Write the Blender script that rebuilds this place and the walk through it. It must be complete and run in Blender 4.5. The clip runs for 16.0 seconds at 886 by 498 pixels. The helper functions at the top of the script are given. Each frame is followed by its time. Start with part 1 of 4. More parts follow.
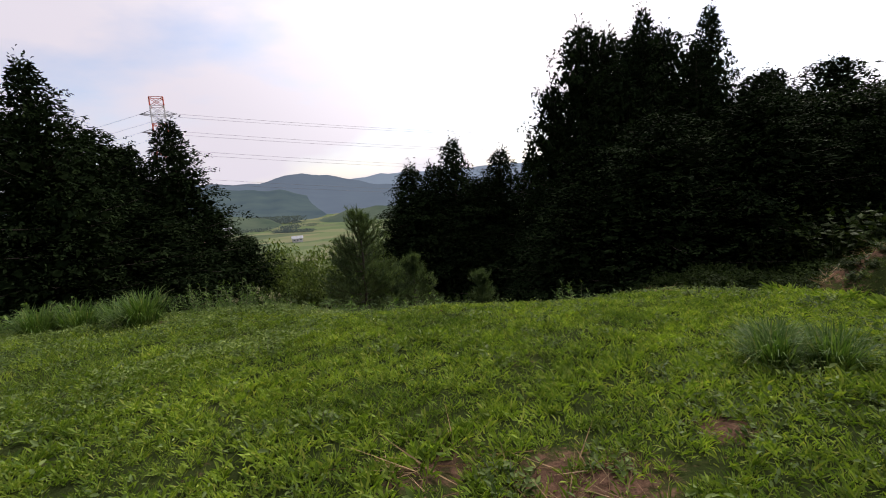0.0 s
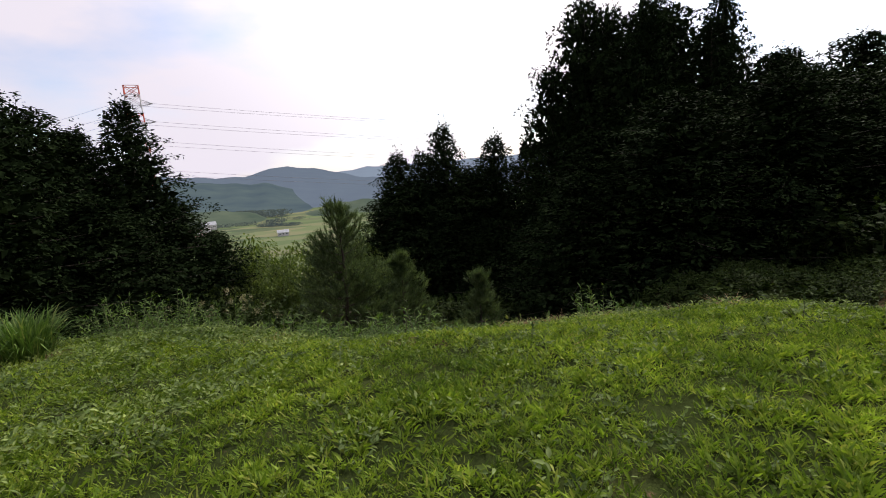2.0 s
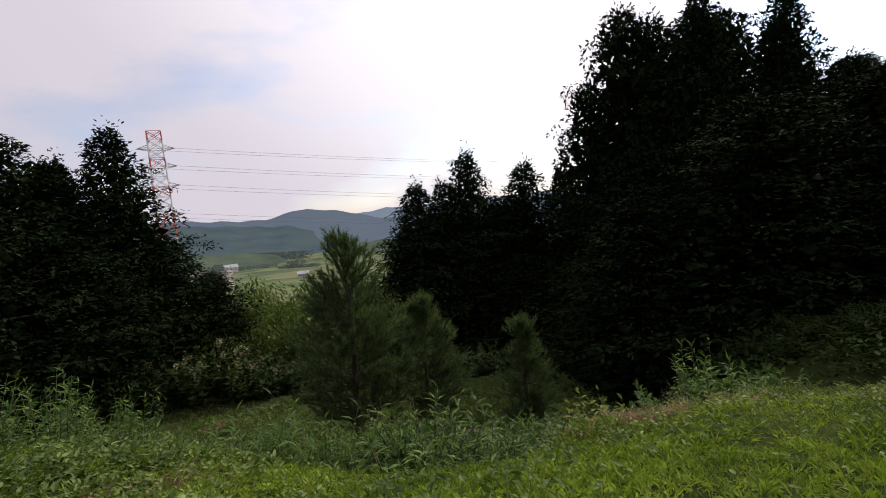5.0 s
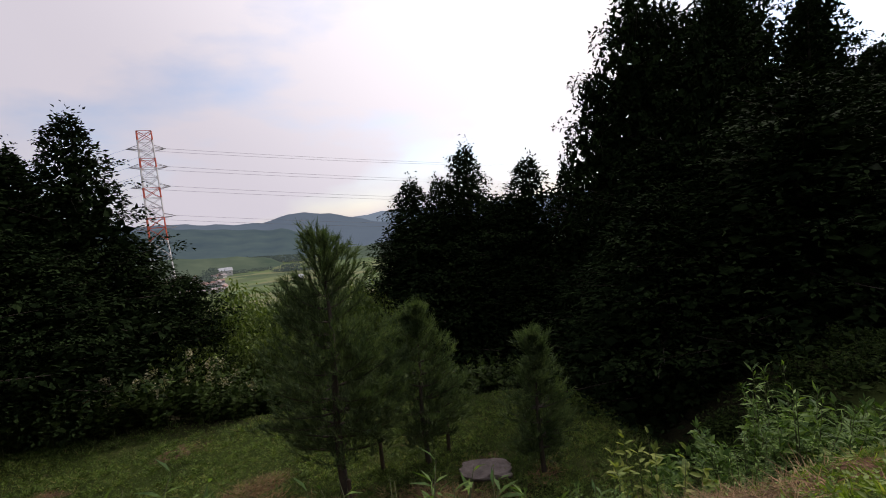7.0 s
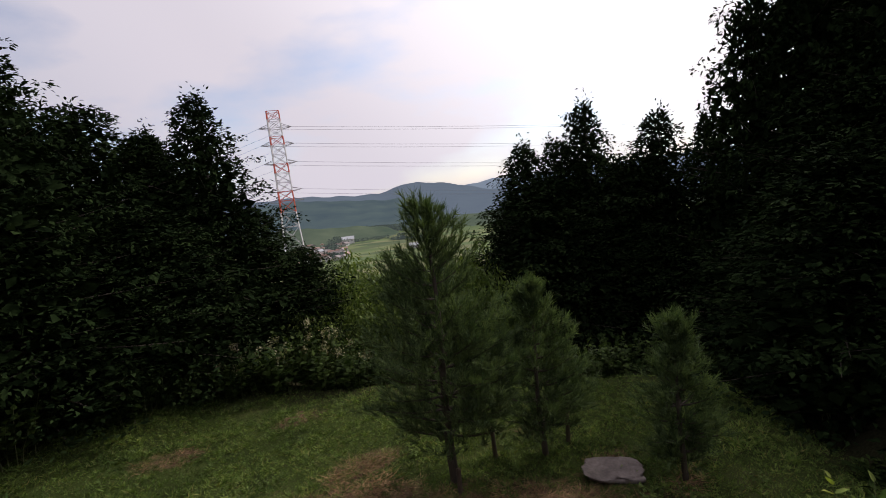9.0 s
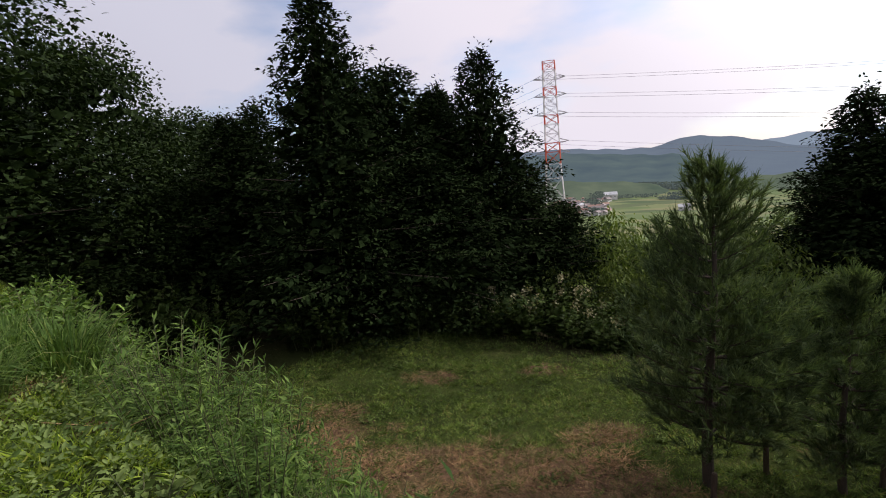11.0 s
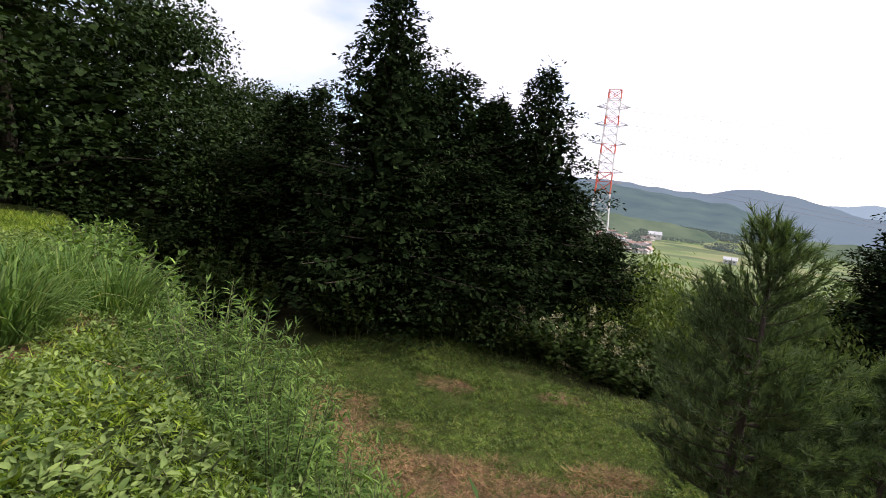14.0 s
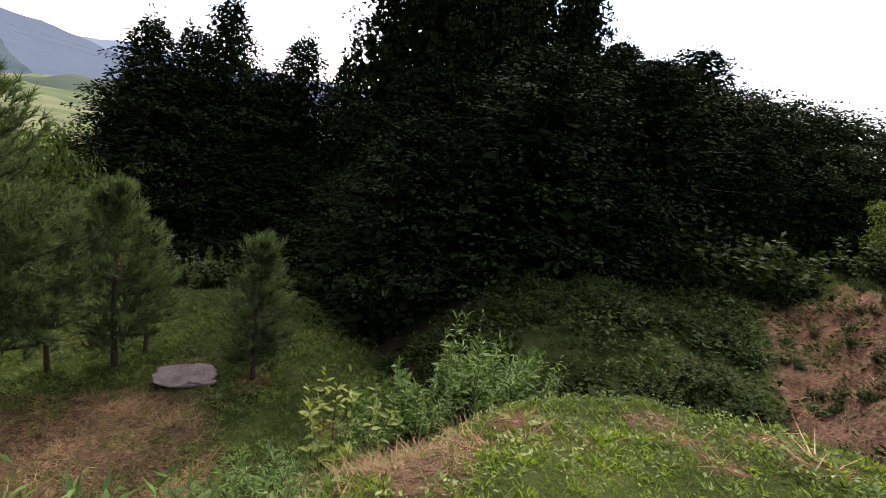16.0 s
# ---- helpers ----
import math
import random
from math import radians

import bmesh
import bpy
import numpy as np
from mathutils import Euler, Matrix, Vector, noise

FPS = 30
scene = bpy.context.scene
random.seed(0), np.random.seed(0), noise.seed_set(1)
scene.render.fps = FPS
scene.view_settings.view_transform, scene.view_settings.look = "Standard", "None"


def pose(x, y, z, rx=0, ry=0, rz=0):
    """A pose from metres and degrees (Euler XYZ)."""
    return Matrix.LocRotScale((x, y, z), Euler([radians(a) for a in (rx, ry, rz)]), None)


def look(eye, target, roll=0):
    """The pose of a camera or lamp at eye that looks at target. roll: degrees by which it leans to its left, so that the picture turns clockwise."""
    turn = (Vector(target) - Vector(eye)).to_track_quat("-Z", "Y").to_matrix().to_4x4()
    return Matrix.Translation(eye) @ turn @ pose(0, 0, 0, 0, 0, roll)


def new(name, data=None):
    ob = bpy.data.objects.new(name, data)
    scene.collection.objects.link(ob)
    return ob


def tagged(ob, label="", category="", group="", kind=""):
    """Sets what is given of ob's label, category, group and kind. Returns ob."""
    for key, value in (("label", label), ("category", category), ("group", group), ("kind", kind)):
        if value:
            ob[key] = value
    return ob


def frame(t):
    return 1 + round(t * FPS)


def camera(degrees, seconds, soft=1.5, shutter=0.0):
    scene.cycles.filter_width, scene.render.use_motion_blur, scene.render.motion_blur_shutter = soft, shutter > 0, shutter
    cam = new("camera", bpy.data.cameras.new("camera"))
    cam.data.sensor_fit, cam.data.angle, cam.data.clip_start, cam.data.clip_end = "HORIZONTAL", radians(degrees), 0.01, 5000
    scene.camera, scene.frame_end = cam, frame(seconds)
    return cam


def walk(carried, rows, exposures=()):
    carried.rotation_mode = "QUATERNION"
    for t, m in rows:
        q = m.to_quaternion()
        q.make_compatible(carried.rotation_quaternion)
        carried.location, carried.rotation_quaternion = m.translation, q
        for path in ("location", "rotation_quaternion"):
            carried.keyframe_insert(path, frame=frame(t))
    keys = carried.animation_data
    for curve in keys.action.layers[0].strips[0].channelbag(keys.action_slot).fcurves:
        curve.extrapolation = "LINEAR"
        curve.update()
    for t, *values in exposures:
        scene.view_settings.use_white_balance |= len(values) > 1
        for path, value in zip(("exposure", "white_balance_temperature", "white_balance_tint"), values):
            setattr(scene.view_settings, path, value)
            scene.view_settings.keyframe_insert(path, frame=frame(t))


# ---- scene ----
cam = camera(84.0, 16.0, soft=1.0)
PATH = [
    (0, (-0.018, 0.185, 1.516), (-0.014, 2.164, 1.225), -4.51),
    (0.5, (-0.019, 0.763, 1.480), (0.112, 2.712, 1.054), -2.34),
    (1, (-0.057, 1.364, 1.432), (0.073, 3.319, 1.034), -3.17),
    (1.5, (-0.118, 1.994, 1.364), (0.001, 3.964, 1.043), -2.66),
    (2, (-0.169, 2.647, 1.285), (-0.117, 4.620, 0.962), -4.63),
    (2.5, (-0.229, 3.291, 1.208), (-0.245, 5.271, 0.920), -6.48),
    (3, (-0.329, 3.903, 1.136), (-0.464, 5.886, 0.911), -4.01),
    (3.5, (-0.353, 4.455, 1.058), (-0.494, 6.432, 0.794), -6.39),
    (4, (-0.350, 4.961, 0.987), (-0.421, 6.943, 0.730), -4.84),
    (4.5, (-0.374, 5.453, 0.919), (-0.391, 7.446, 0.746), -5.64),
    (7, (-0.464, 7.875, 0.604), (-0.456, 9.870, 0.459), -5.47),
    (7.5, (-0.420, 8.310, 0.576), (-0.453, 10.300, 0.388), -5.40),
    (8, (-0.480, 8.656, 0.563), (-0.594, 10.641, 0.345), -6.76),
    (10.5, (-0.693, 9.378, 0.619), (-1.837, 10.994, 0.337), -5.00),
    (11, (-0.781, 9.388, 0.640), (-2.130, 10.833, 0.336), -4.94),
    (11.5, (-0.859, 9.352, 0.651), (-2.387, 10.612, 0.375), -4.24),
    (12, (-0.956, 9.309, 0.665), (-2.634, 10.374, 0.432), -3.00),
    (12.5, (-1.039, 9.241, 0.690), (-2.861, 10.047, 0.510), -0.51),
    (13, (-1.100, 9.163, 0.707), (-2.997, 9.769, 0.528), 3.15),
    (13.5, (-1.070, 9.205, 0.687), (-2.849, 10.087, 0.450), 3.93),
    (14, (-0.914, 9.263, 0.682), (-2.360, 10.616, 0.402), 4.92),
    (14.5, (-0.726, 9.174, 0.734), (-1.643, 10.924, 0.422), 6.78),
    (15, (-0.540, 8.980, 0.819), (-0.865, 10.915, 0.433), 8.19),
    (15.5, (-0.377, 8.816, 0.844), (-0.075, 10.742, 0.397), 10.35),
    (16, (0.007, 8.579, 0.856), (0.922, 10.280, 0.339), 11.21),
]
walk(cam, [(t, look(eye, target, roll)) for t, eye, target, roll in PATH],
     exposures=[(0.0, -0.52, 6500, 14), (1.0, -0.2, 6500, 14), (2.0, -0.4, 6500, 14), (3.0, -0.6, 6500, 14), (4.5, -0.7, 6500, 14), (7.5, -0.78, 6500, 14), (10.5, -0.5, 6500, 14), (11.0, -0.42, 6500, 14), (12.5, 0.1, 6500, 14),
                (13.5, 0.32, 6500, 14), (14.0, 0.3, 6500, 14), (14.5, 0.05, 6500, 14), (15.0, -0.45, 6500, 14), (16.0, 0.38, 6500, 20)])

# ---- world and sun ----
SUN_AZ, SUN_EL = -36.0, 42.0      # degrees to the left of +y (minus: right), and above the horizon
world = bpy.data.worlds.new("World")
scene.world = world
world.use_nodes = True
wn, wl = world.node_tree.nodes, world.node_tree.links
wn.clear()
w_out = wn.new("ShaderNodeOutputWorld")
w_bg = wn.new("ShaderNodeBackground")
w_sky = wn.new("ShaderNodeTexSky")
w_sky.sky_type = "NISHITA"
w_sky.sun_disc = False
w_sky.sun_elevation = radians(SUN_EL)
w_sky.sun_rotation = radians(-SUN_AZ)
w_sky.altitude = 100
w_sky.dust_density = 0.5
w_sky.ozone_density = 1.5
w_co = wn.new("ShaderNodeTexCoord")
w_map = wn.new("ShaderNodeMapping")
w_map.inputs["Scale"].default_value = (1.0, 1.0, 2.6)
w_noise = wn.new("ShaderNodeTexNoise")
w_noise.inputs["Scale"].default_value = 2.4
w_noise.inputs["Detail"].default_value = 7
w_noise.inputs["Roughness"].default_value = 0.5
w_ramp = wn.new("ShaderNodeValToRGB")
w_ramp.color_ramp.elements[0].position = 0.25
w_ramp.color_ramp.elements[1].position = 0.52
w_mix = wn.new("ShaderNodeMixRGB")
w_mix.inputs["Color2"].default_value = (5.15, 5.1, 5.5, 1)
wl.new(w_co.outputs["Generated"], w_map.inputs["Vector"])
wl.new(w_map.outputs["Vector"], w_noise.inputs["Vector"])
wl.new(w_noise.outputs["Fac"], w_ramp.inputs["Fac"])
wl.new(w_ramp.outputs["Color"], w_mix.inputs["Fac"])
wl.new(w_sky.outputs["Color"], w_mix.inputs["Color1"])
# thin bright cloud round the veiled sun
w_dot = wn.new("ShaderNodeVectorMath")
w_dot.operation = "DOT_PRODUCT"
w_dot.inputs[1].default_value = (-math.sin(radians(SUN_AZ)) * math.cos(radians(SUN_EL)), math.cos(radians(SUN_AZ)) * math.cos(radians(SUN_EL)), math.sin(radians(SUN_EL)))
wl.new(w_co.outputs["Generated"], w_dot.inputs[0])
w_glow = wn.new("ShaderNodeValToRGB")
w_glow.color_ramp.interpolation = "EASE"
w_glow.color_ramp.elements[0].position, w_glow.color_ramp.elements[0].color = 0.12, (0.34, 0.36, 0.42, 1)
w_glow.color_ramp.elements[1].position, w_glow.color_ramp.elements[1].color = 0.96, (2.6, 2.5, 2.4, 1)
e_mid = w_glow.color_ramp.elements.new(0.52)
e_mid.color = (1.10, 1.12, 1.20, 1)
e_near = w_glow.color_ramp.elements.new(0.71)
e_near.color = (1.48, 1.42, 1.44, 1)
w_half = wn.new("ShaderNodeMath")
w_half.operation = "MULTIPLY_ADD"
w_half.inputs[1].default_value = 0.5
w_half.inputs[2].default_value = 0.5
wl.new(w_dot.outputs["Value"], w_half.inputs[0])
wl.new(w_half.outputs[0], w_glow.inputs["Fac"])
w_mul = wn.new("ShaderNodeMixRGB")
w_mul.blend_type = "MULTIPLY"
w_mul.inputs["Fac"].default_value = 1.0
wl.new(w_mix.outputs["Color"], w_mul.inputs["Color1"])
wl.new(w_glow.outputs["Color"], w_mul.inputs["Color2"])
wl.new(w_mul.outputs["Color"], w_bg.inputs["Color"])
w_bg.inputs["Strength"].default_value = 0.15
wl.new(w_bg.outputs["Background"], w_out.inputs["Surface"])

sun_data = bpy.data.lights.new("sun", "SUN")
sun_data.energy = 3.6
sun_data.angle = radians(5)
sun_data.color = (1.0, 0.95, 0.86)
sun = new("sun", sun_data)
sun_dir = Vector((-math.sin(radians(SUN_AZ)) * math.cos(radians(SUN_EL)), math.cos(radians(SUN_AZ)) * math.cos(radians(SUN_EL)), math.sin(radians(SUN_EL))))
sun.matrix_basis = look(sun_dir * 100, (0, 0, 0))

rng = np.random.default_rng(11)


# ---- materials ----
def base_mat(name):
    m = bpy.data.materials.new(name)
    m.use_nodes = True
    nt = m.node_tree
    nt.nodes.clear()
    out = nt.nodes.new("ShaderNodeOutputMaterial")
    b = nt.nodes.new("ShaderNodeBsdfPrincipled")
    nt.links.new(b.outputs[0], out.inputs[0])
    return m, nt, b, out


def noise_node(nt, scale, detail=4.0, rough=0.55, coord="Object", stretch=None):
    co = nt.nodes.new("ShaderNodeTexCoord")
    n = nt.nodes.new("ShaderNodeTexNoise")
    n.inputs["Scale"].default_value = scale
    n.inputs["Detail"].default_value = detail
    n.inputs["Roughness"].default_value = rough
    if stretch:
        mp = nt.nodes.new("ShaderNodeMapping")
        mp.inputs["Scale"].default_value = stretch
        nt.links.new(co.outputs[coord], mp.inputs["Vector"])
        nt.links.new(mp.outputs["Vector"], n.inputs["Vector"])
    else:
        nt.links.new(co.outputs[coord], n.inputs["Vector"])
    return n


def ramp_node(nt, source, stops):
    r = nt.nodes.new("ShaderNodeValToRGB")
    els = r.color_ramp.elements
    els[0].position, els[0].color = stops[0][0], (*stops[0][1], 1)
    els[1].position, els[1].color = stops[-1][0], (*stops[-1][1], 1)
    for p, c in stops[1:-1]:
        e = els.new(p)
        e.color = (*c, 1)
    nt.links.new(source, r.inputs["Fac"])
    return r


def mix_node(nt, fac, a, b, mode="MIX"):
    m = nt.nodes.new("ShaderNodeMixRGB")
    m.blend_type = mode
    for sock, v in ((m.inputs["Fac"], fac), (m.inputs["Color1"], a), (m.inputs["Color2"], b)):
        if isinstance(v, (int, float)):
            sock.default_value = v
        elif isinstance(v, tuple):
            sock.default_value = (*v, 1)
        else:
            nt.links.new(v, sock)
    return m


def leaf_mat(name, dark, light, through_amount=0.3, rough=0.6, patch=0.5, tip=None, spec=0.12):
    """Foliage: colour varies leaf by leaf and in larger patches; light passes through the blades."""
    m, nt, b, out = base_mat(name)
    geo = nt.nodes.new("ShaderNodeNewGeometry")
    r = ramp_node(nt, geo.outputs["Random Per Island"], [(0.0, dark), (1.0, light)] if not tip else [(0.0, dark), (0.85, light), (1.0, tip)])
    n = noise_node(nt, patch, 3)
    v = ramp_node(nt, n.outputs["Fac"], [(0.3, (0.52, 0.58, 0.5)), (0.7, (1.32, 1.25, 1.1))])
    small = noise_node(nt, patch * 9.0, 4, 0.6)
    v2 = ramp_node(nt, small.outputs["Fac"], [(0.32, (0.50, 0.52, 0.50)), (0.66, (1.32, 1.30, 1.25))])
    both = mix_node(nt, 1.0, r.outputs["Color"], v.outputs["Color"], "MULTIPLY")
    col = mix_node(nt, 1.0, both.outputs["Color"], v2.outputs["Color"], "MULTIPLY")
    nt.links.new(col.outputs["Color"], b.inputs["Base Color"])
    b.inputs["Roughness"].default_value = rough
    b.inputs["Specular IOR Level"].default_value = spec
    tr = nt.nodes.new("ShaderNodeBsdfTranslucent")
    warm = mix_node(nt, 1.0, col.outputs["Color"], (1.25, 1.35, 0.6), "MULTIPLY")
    nt.links.new(warm.outputs["Color"], tr.inputs["Color"])
    ms = nt.nodes.new("ShaderNodeMixShader")
    ms.inputs[0].default_value = through_amount
    nt.links.new(b.outputs[0], ms.inputs[1])
    nt.links.new(tr.outputs[0], ms.inputs[2])
    nt.links.new(ms.outputs[0], out.inputs[0])
    return m


def plain_mat(name, dark, light, scale=6.0, rough=0.8, metal=0.0, bump=0.3, stretch=None, bump_scale=None):
    m, nt, b, out = base_mat(name)
    n = noise_node(nt, scale, 5, stretch=stretch)
    n2 = noise_node(nt, (bump_scale or scale * 6), 4, stretch=stretch)
    r = ramp_node(nt, n.outputs["Fac"], [(0.3, dark), (0.7, light)])
    v = ramp_node(nt, n2.outputs["Fac"], [(0.3, (0.75, 0.75, 0.75)), (0.7, (1.15, 1.15, 1.15))])
    col = mix_node(nt, 1.0, r.outputs["Color"], v.outputs["Color"], "MULTIPLY")
    nt.links.new(col.outputs["Color"], b.inputs["Base Color"])
    b.inputs["Roughness"].default_value = rough
    b.inputs["Metallic"].default_value = metal
    if bump:
        bp = nt.nodes.new("ShaderNodeBump")
        bp.inputs["Strength"].default_value = bump
        bp.inputs["Distance"].default_value = 0.03
        nt.links.new(n2.outputs["Fac"], bp.inputs["Height"])
        nt.links.new(bp.outputs[0], b.inputs["Normal"])
    return m


# conifer and broadleaf colours set near black, holding the trees' backlit shade
CONIFER = leaf_mat("shaded_conifer_leaves", (0.008, 0.016, 0.007), (0.024, 0.040, 0.015), 0.03, rough=0.85, spec=0.02)
BROAD = leaf_mat("shaded_broad_leaves", (0.011, 0.022, 0.008), (0.036, 0.060, 0.020), 0.10, spec=0.05)
PINE = leaf_mat("pine_needles", (0.050, 0.084, 0.042), (0.150, 0.202, 0.108), 0.28, patch=1.5)
BAMBOO = leaf_mat("bamboo_leaves", (0.060, 0.100, 0.026), (0.160, 0.210, 0.060), 0.32)
GRASS = leaf_mat("grass_blades", (0.095, 0.168, 0.022), (0.275, 0.375, 0.058), 0.34, patch=0.8, tip=(0.36, 0.38, 0.10))
COVER = leaf_mat("ground_leaves", (0.095, 0.150, 0.046), (0.250, 0.325, 0.115), 0.26, patch=0.6)
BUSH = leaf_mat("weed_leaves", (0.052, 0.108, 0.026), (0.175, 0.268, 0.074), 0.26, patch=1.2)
# kept darker than the weed leaves, with the slope's shade in the colour
DARKBUSH = leaf_mat("shaded_shrub_leaves", (0.020, 0.038, 0.010), (0.060, 0.090, 0.026), 0.15, patch=1.0, spec=0.05)
TUSSOCK = leaf_mat("tall_grass", (0.050, 0.105, 0.026), (0.145, 0.235, 0.068), 0.3, patch=1.0, tip=(0.27, 0.30, 0.13))
MOWN = leaf_mat("mown_grass", (0.064, 0.115, 0.026), (0.175, 0.240, 0.066), 0.26, patch=0.5, tip=(0.24, 0.20, 0.09))
STRAW = leaf_mat("dead_grass", (0.21, 0.130, 0.080), (0.44, 0.295, 0.185), 0.1, patch=0.9)
VINE = leaf_mat("yellow_leaves", (0.14, 0.20, 0.05), (0.30, 0.34, 0.10), 0.3, patch=1.0)
FLOWER = leaf_mat("flower_heads", (0.24, 0.22, 0.16), (0.42, 0.39, 0.30), 0.2, patch=2.0)
BARK = plain_mat("bark", (0.030, 0.022, 0.016), (0.085, 0.062, 0.045), 3.0, 0.9, bump=0.6, stretch=(4, 4, 0.8))
STEM = plain_mat("weed_stem", (0.06, 0.08, 0.03), (0.13, 0.13, 0.05), 8.0, 0.7, bump=0)
BAMBOO_STEM = plain_mat("bamboo_stem", (0.09, 0.12, 0.04), (0.20, 0.22, 0.08), 3.0, 0.5, bump=0)
STONE = plain_mat("stone", (0.10, 0.08, 0.07), (0.24, 0.195, 0.175), 2.6, 0.85, bump=0.5)
STEEL_RED = plain_mat("pylon_red_paint", (0.66, 0.10, 0.05), (0.75, 0.16, 0.09), 0.6, 0.55, bump=0)
STEEL_WHITE = plain_mat("pylon_white_paint", (0.78, 0.74, 0.72), (0.86, 0.83, 0.81), 0.6, 0.55, bump=0)
STEEL_GREY = plain_mat("pylon_steel", (0.30, 0.29, 0.29), (0.42, 0.41, 0.41), 0.6, 0.5, metal=0.4, bump=0)
WIRE = plain_mat("wire", (0.22, 0.21, 0.22), (0.30, 0.29, 0.30), 0.5, 0.5, metal=0.3, bump=0)
POST = plain_mat("stake_wood", (0.05, 0.035, 0.025), (0.12, 0.085, 0.06), 6.0, 0.9, bump=0.4, stretch=(6, 6, 1))
HOUSE_WALL = plain_mat("house_wall", (0.50, 0.48, 0.45), (0.72, 0.70, 0.66), 0.2, 0.9, bump=0)
HOUSE_ROOF = plain_mat("house_roof", (0.20, 0.18, 0.18), (0.42, 0.34, 0.32), 0.05, 0.8, bump=0)
TILE_ROOF = plain_mat("tiled_roof", (0.26, 0.15, 0.12), (0.42, 0.27, 0.22), 0.05, 0.8, bump=0)
PALE_ROOF = plain_mat("pale_roof", (0.36, 0.37, 0.39), (0.50, 0.51, 0.53), 0.05, 0.6, bump=0)
HOUSE_GLASS = plain_mat("house_window", (0.05, 0.06, 0.07), (0.09, 0.10, 0.11), 0.5, 0.25, bump=0)


def ground_mat():
    m, nt, b, out = base_mat("ground_cover")
    at = nt.nodes.new("ShaderNodeAttribute")
    at.attribute_name = "cover"
    sep = nt.nodes.new("ShaderNodeSeparateColor")
    nt.links.new(at.outputs["Color"], sep.inputs[0])
    big = noise_node(nt, 0.55, 6, 0.6)
    fine = noise_node(nt, 14.0, 6, 0.65)
    clod = noise_node(nt, 1.7, 6, 0.7)
    clods = ramp_node(nt, clod.outputs["Fac"], [(0.36, (0.42, 0.40, 0.40)), (0.62, (1.10, 1.05, 1.0))])
    lawn = ramp_node(nt, big.outputs["Fac"], [(0.3, (0.022, 0.030, 0.010)), (0.55, (0.040, 0.054, 0.015)), (0.75, (0.080, 0.080, 0.032))])
    soil = ramp_node(nt, fine.outputs["Fac"], [(0.3, (0.055, 0.034, 0.025)), (0.7, (0.215, 0.132, 0.090))])
    soil = mix_node(nt, 1.0, soil.outputs["Color"], clods.outputs["Color"], "MULTIPLY")
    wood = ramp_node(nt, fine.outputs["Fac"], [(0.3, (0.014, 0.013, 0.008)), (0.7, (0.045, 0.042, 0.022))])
    fieldn = nt.nodes.new("ShaderNodeTexVoronoi")
    co = nt.nodes.new("ShaderNodeTexCoord")
    mp = nt.nodes.new("ShaderNodeMapping")
    mp.inputs["Scale"].default_value = (0.020, 0.036, 0.0)
    mp.inputs["Rotation"].default_value = (0, 0, 0.5)
    nt.links.new(co.outputs["Object"], mp.inputs["Vector"])
    nt.links.new(mp.outputs["Vector"], fieldn.inputs["Vector"])
    fieldn.inputs["Scale"].default_value = 1.0
    fieldn.distance = "CHEBYCHEV"
    sepf = nt.nodes.new("ShaderNodeSeparateColor")
    nt.links.new(fieldn.outputs["Color"], sepf.inputs[0])
    # valley haze is mixed into the field colours: paler, duller and bluer
    field = ramp_node(nt, sepf.outputs[0], [(0.0, (0.105, 0.142, 0.072)), (0.45, (0.140, 0.180, 0.085)), (0.75, (0.195, 0.198, 0.110)), (1.0, (0.090, 0.120, 0.070))])
    thr = nt.nodes.new("ShaderNodeMath")
    thr.operation = "ADD"
    nt.links.new(sep.outputs[0], thr.inputs[0])
    both = nt.nodes.new("ShaderNodeMath")
    both.operation = "MULTIPLY_ADD"
    mid = noise_node(nt, 2.3, 5, 0.65)
    nt.links.new(mid.outputs["Fac"], both.inputs[0])
    both.inputs[1].default_value = 1.1
    both.inputs[2].default_value = -0.55
    mixn = nt.nodes.new("ShaderNodeMath")
    mixn.operation = "ADD"
    nt.links.new(both.outputs[0], mixn.inputs[0])
    nt.links.new(fine.outputs["Fac"], mixn.inputs[1])
    nt.links.new(mixn.outputs[0], thr.inputs[1])
    k = ramp_node(nt, thr.outputs[0], [(0.70, (0, 0, 0)), (1.15, (1, 1, 1))])
    c1 = mix_node(nt, k.outputs["Color"], lawn.outputs["Color"], soil.outputs["Color"])
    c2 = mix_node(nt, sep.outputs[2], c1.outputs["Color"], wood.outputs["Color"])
    c3 = mix_node(nt, sep.outputs[1], c2.outputs["Color"], field.outputs["Color"])
    nt.links.new(c3.outputs["Color"], b.inputs["Base Color"])
    b.inputs["Roughness"].default_value = 0.95
    b.inputs["Specular IOR Level"].default_value = 0.0
    bp = nt.nodes.new("ShaderNodeBump")
    bp.inputs["Strength"].default_value = 0.7
    bp.inputs["Distance"].default_value = 0.06
    nt.links.new(fine.outputs["Fac"], bp.inputs["Height"])
    nt.links.new(bp.outputs[0], b.inputs["Normal"])
    return m


GROUND = ground_mat()


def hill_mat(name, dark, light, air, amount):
    """A wooded ridge far off: dull green, with haze painted on as an emission of air colour."""
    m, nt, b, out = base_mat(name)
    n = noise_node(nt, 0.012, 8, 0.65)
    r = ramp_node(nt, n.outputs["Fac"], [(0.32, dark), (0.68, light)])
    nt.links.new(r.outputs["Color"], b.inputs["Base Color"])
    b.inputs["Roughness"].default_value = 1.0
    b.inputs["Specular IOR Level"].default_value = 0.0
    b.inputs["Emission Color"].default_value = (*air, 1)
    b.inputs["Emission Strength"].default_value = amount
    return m


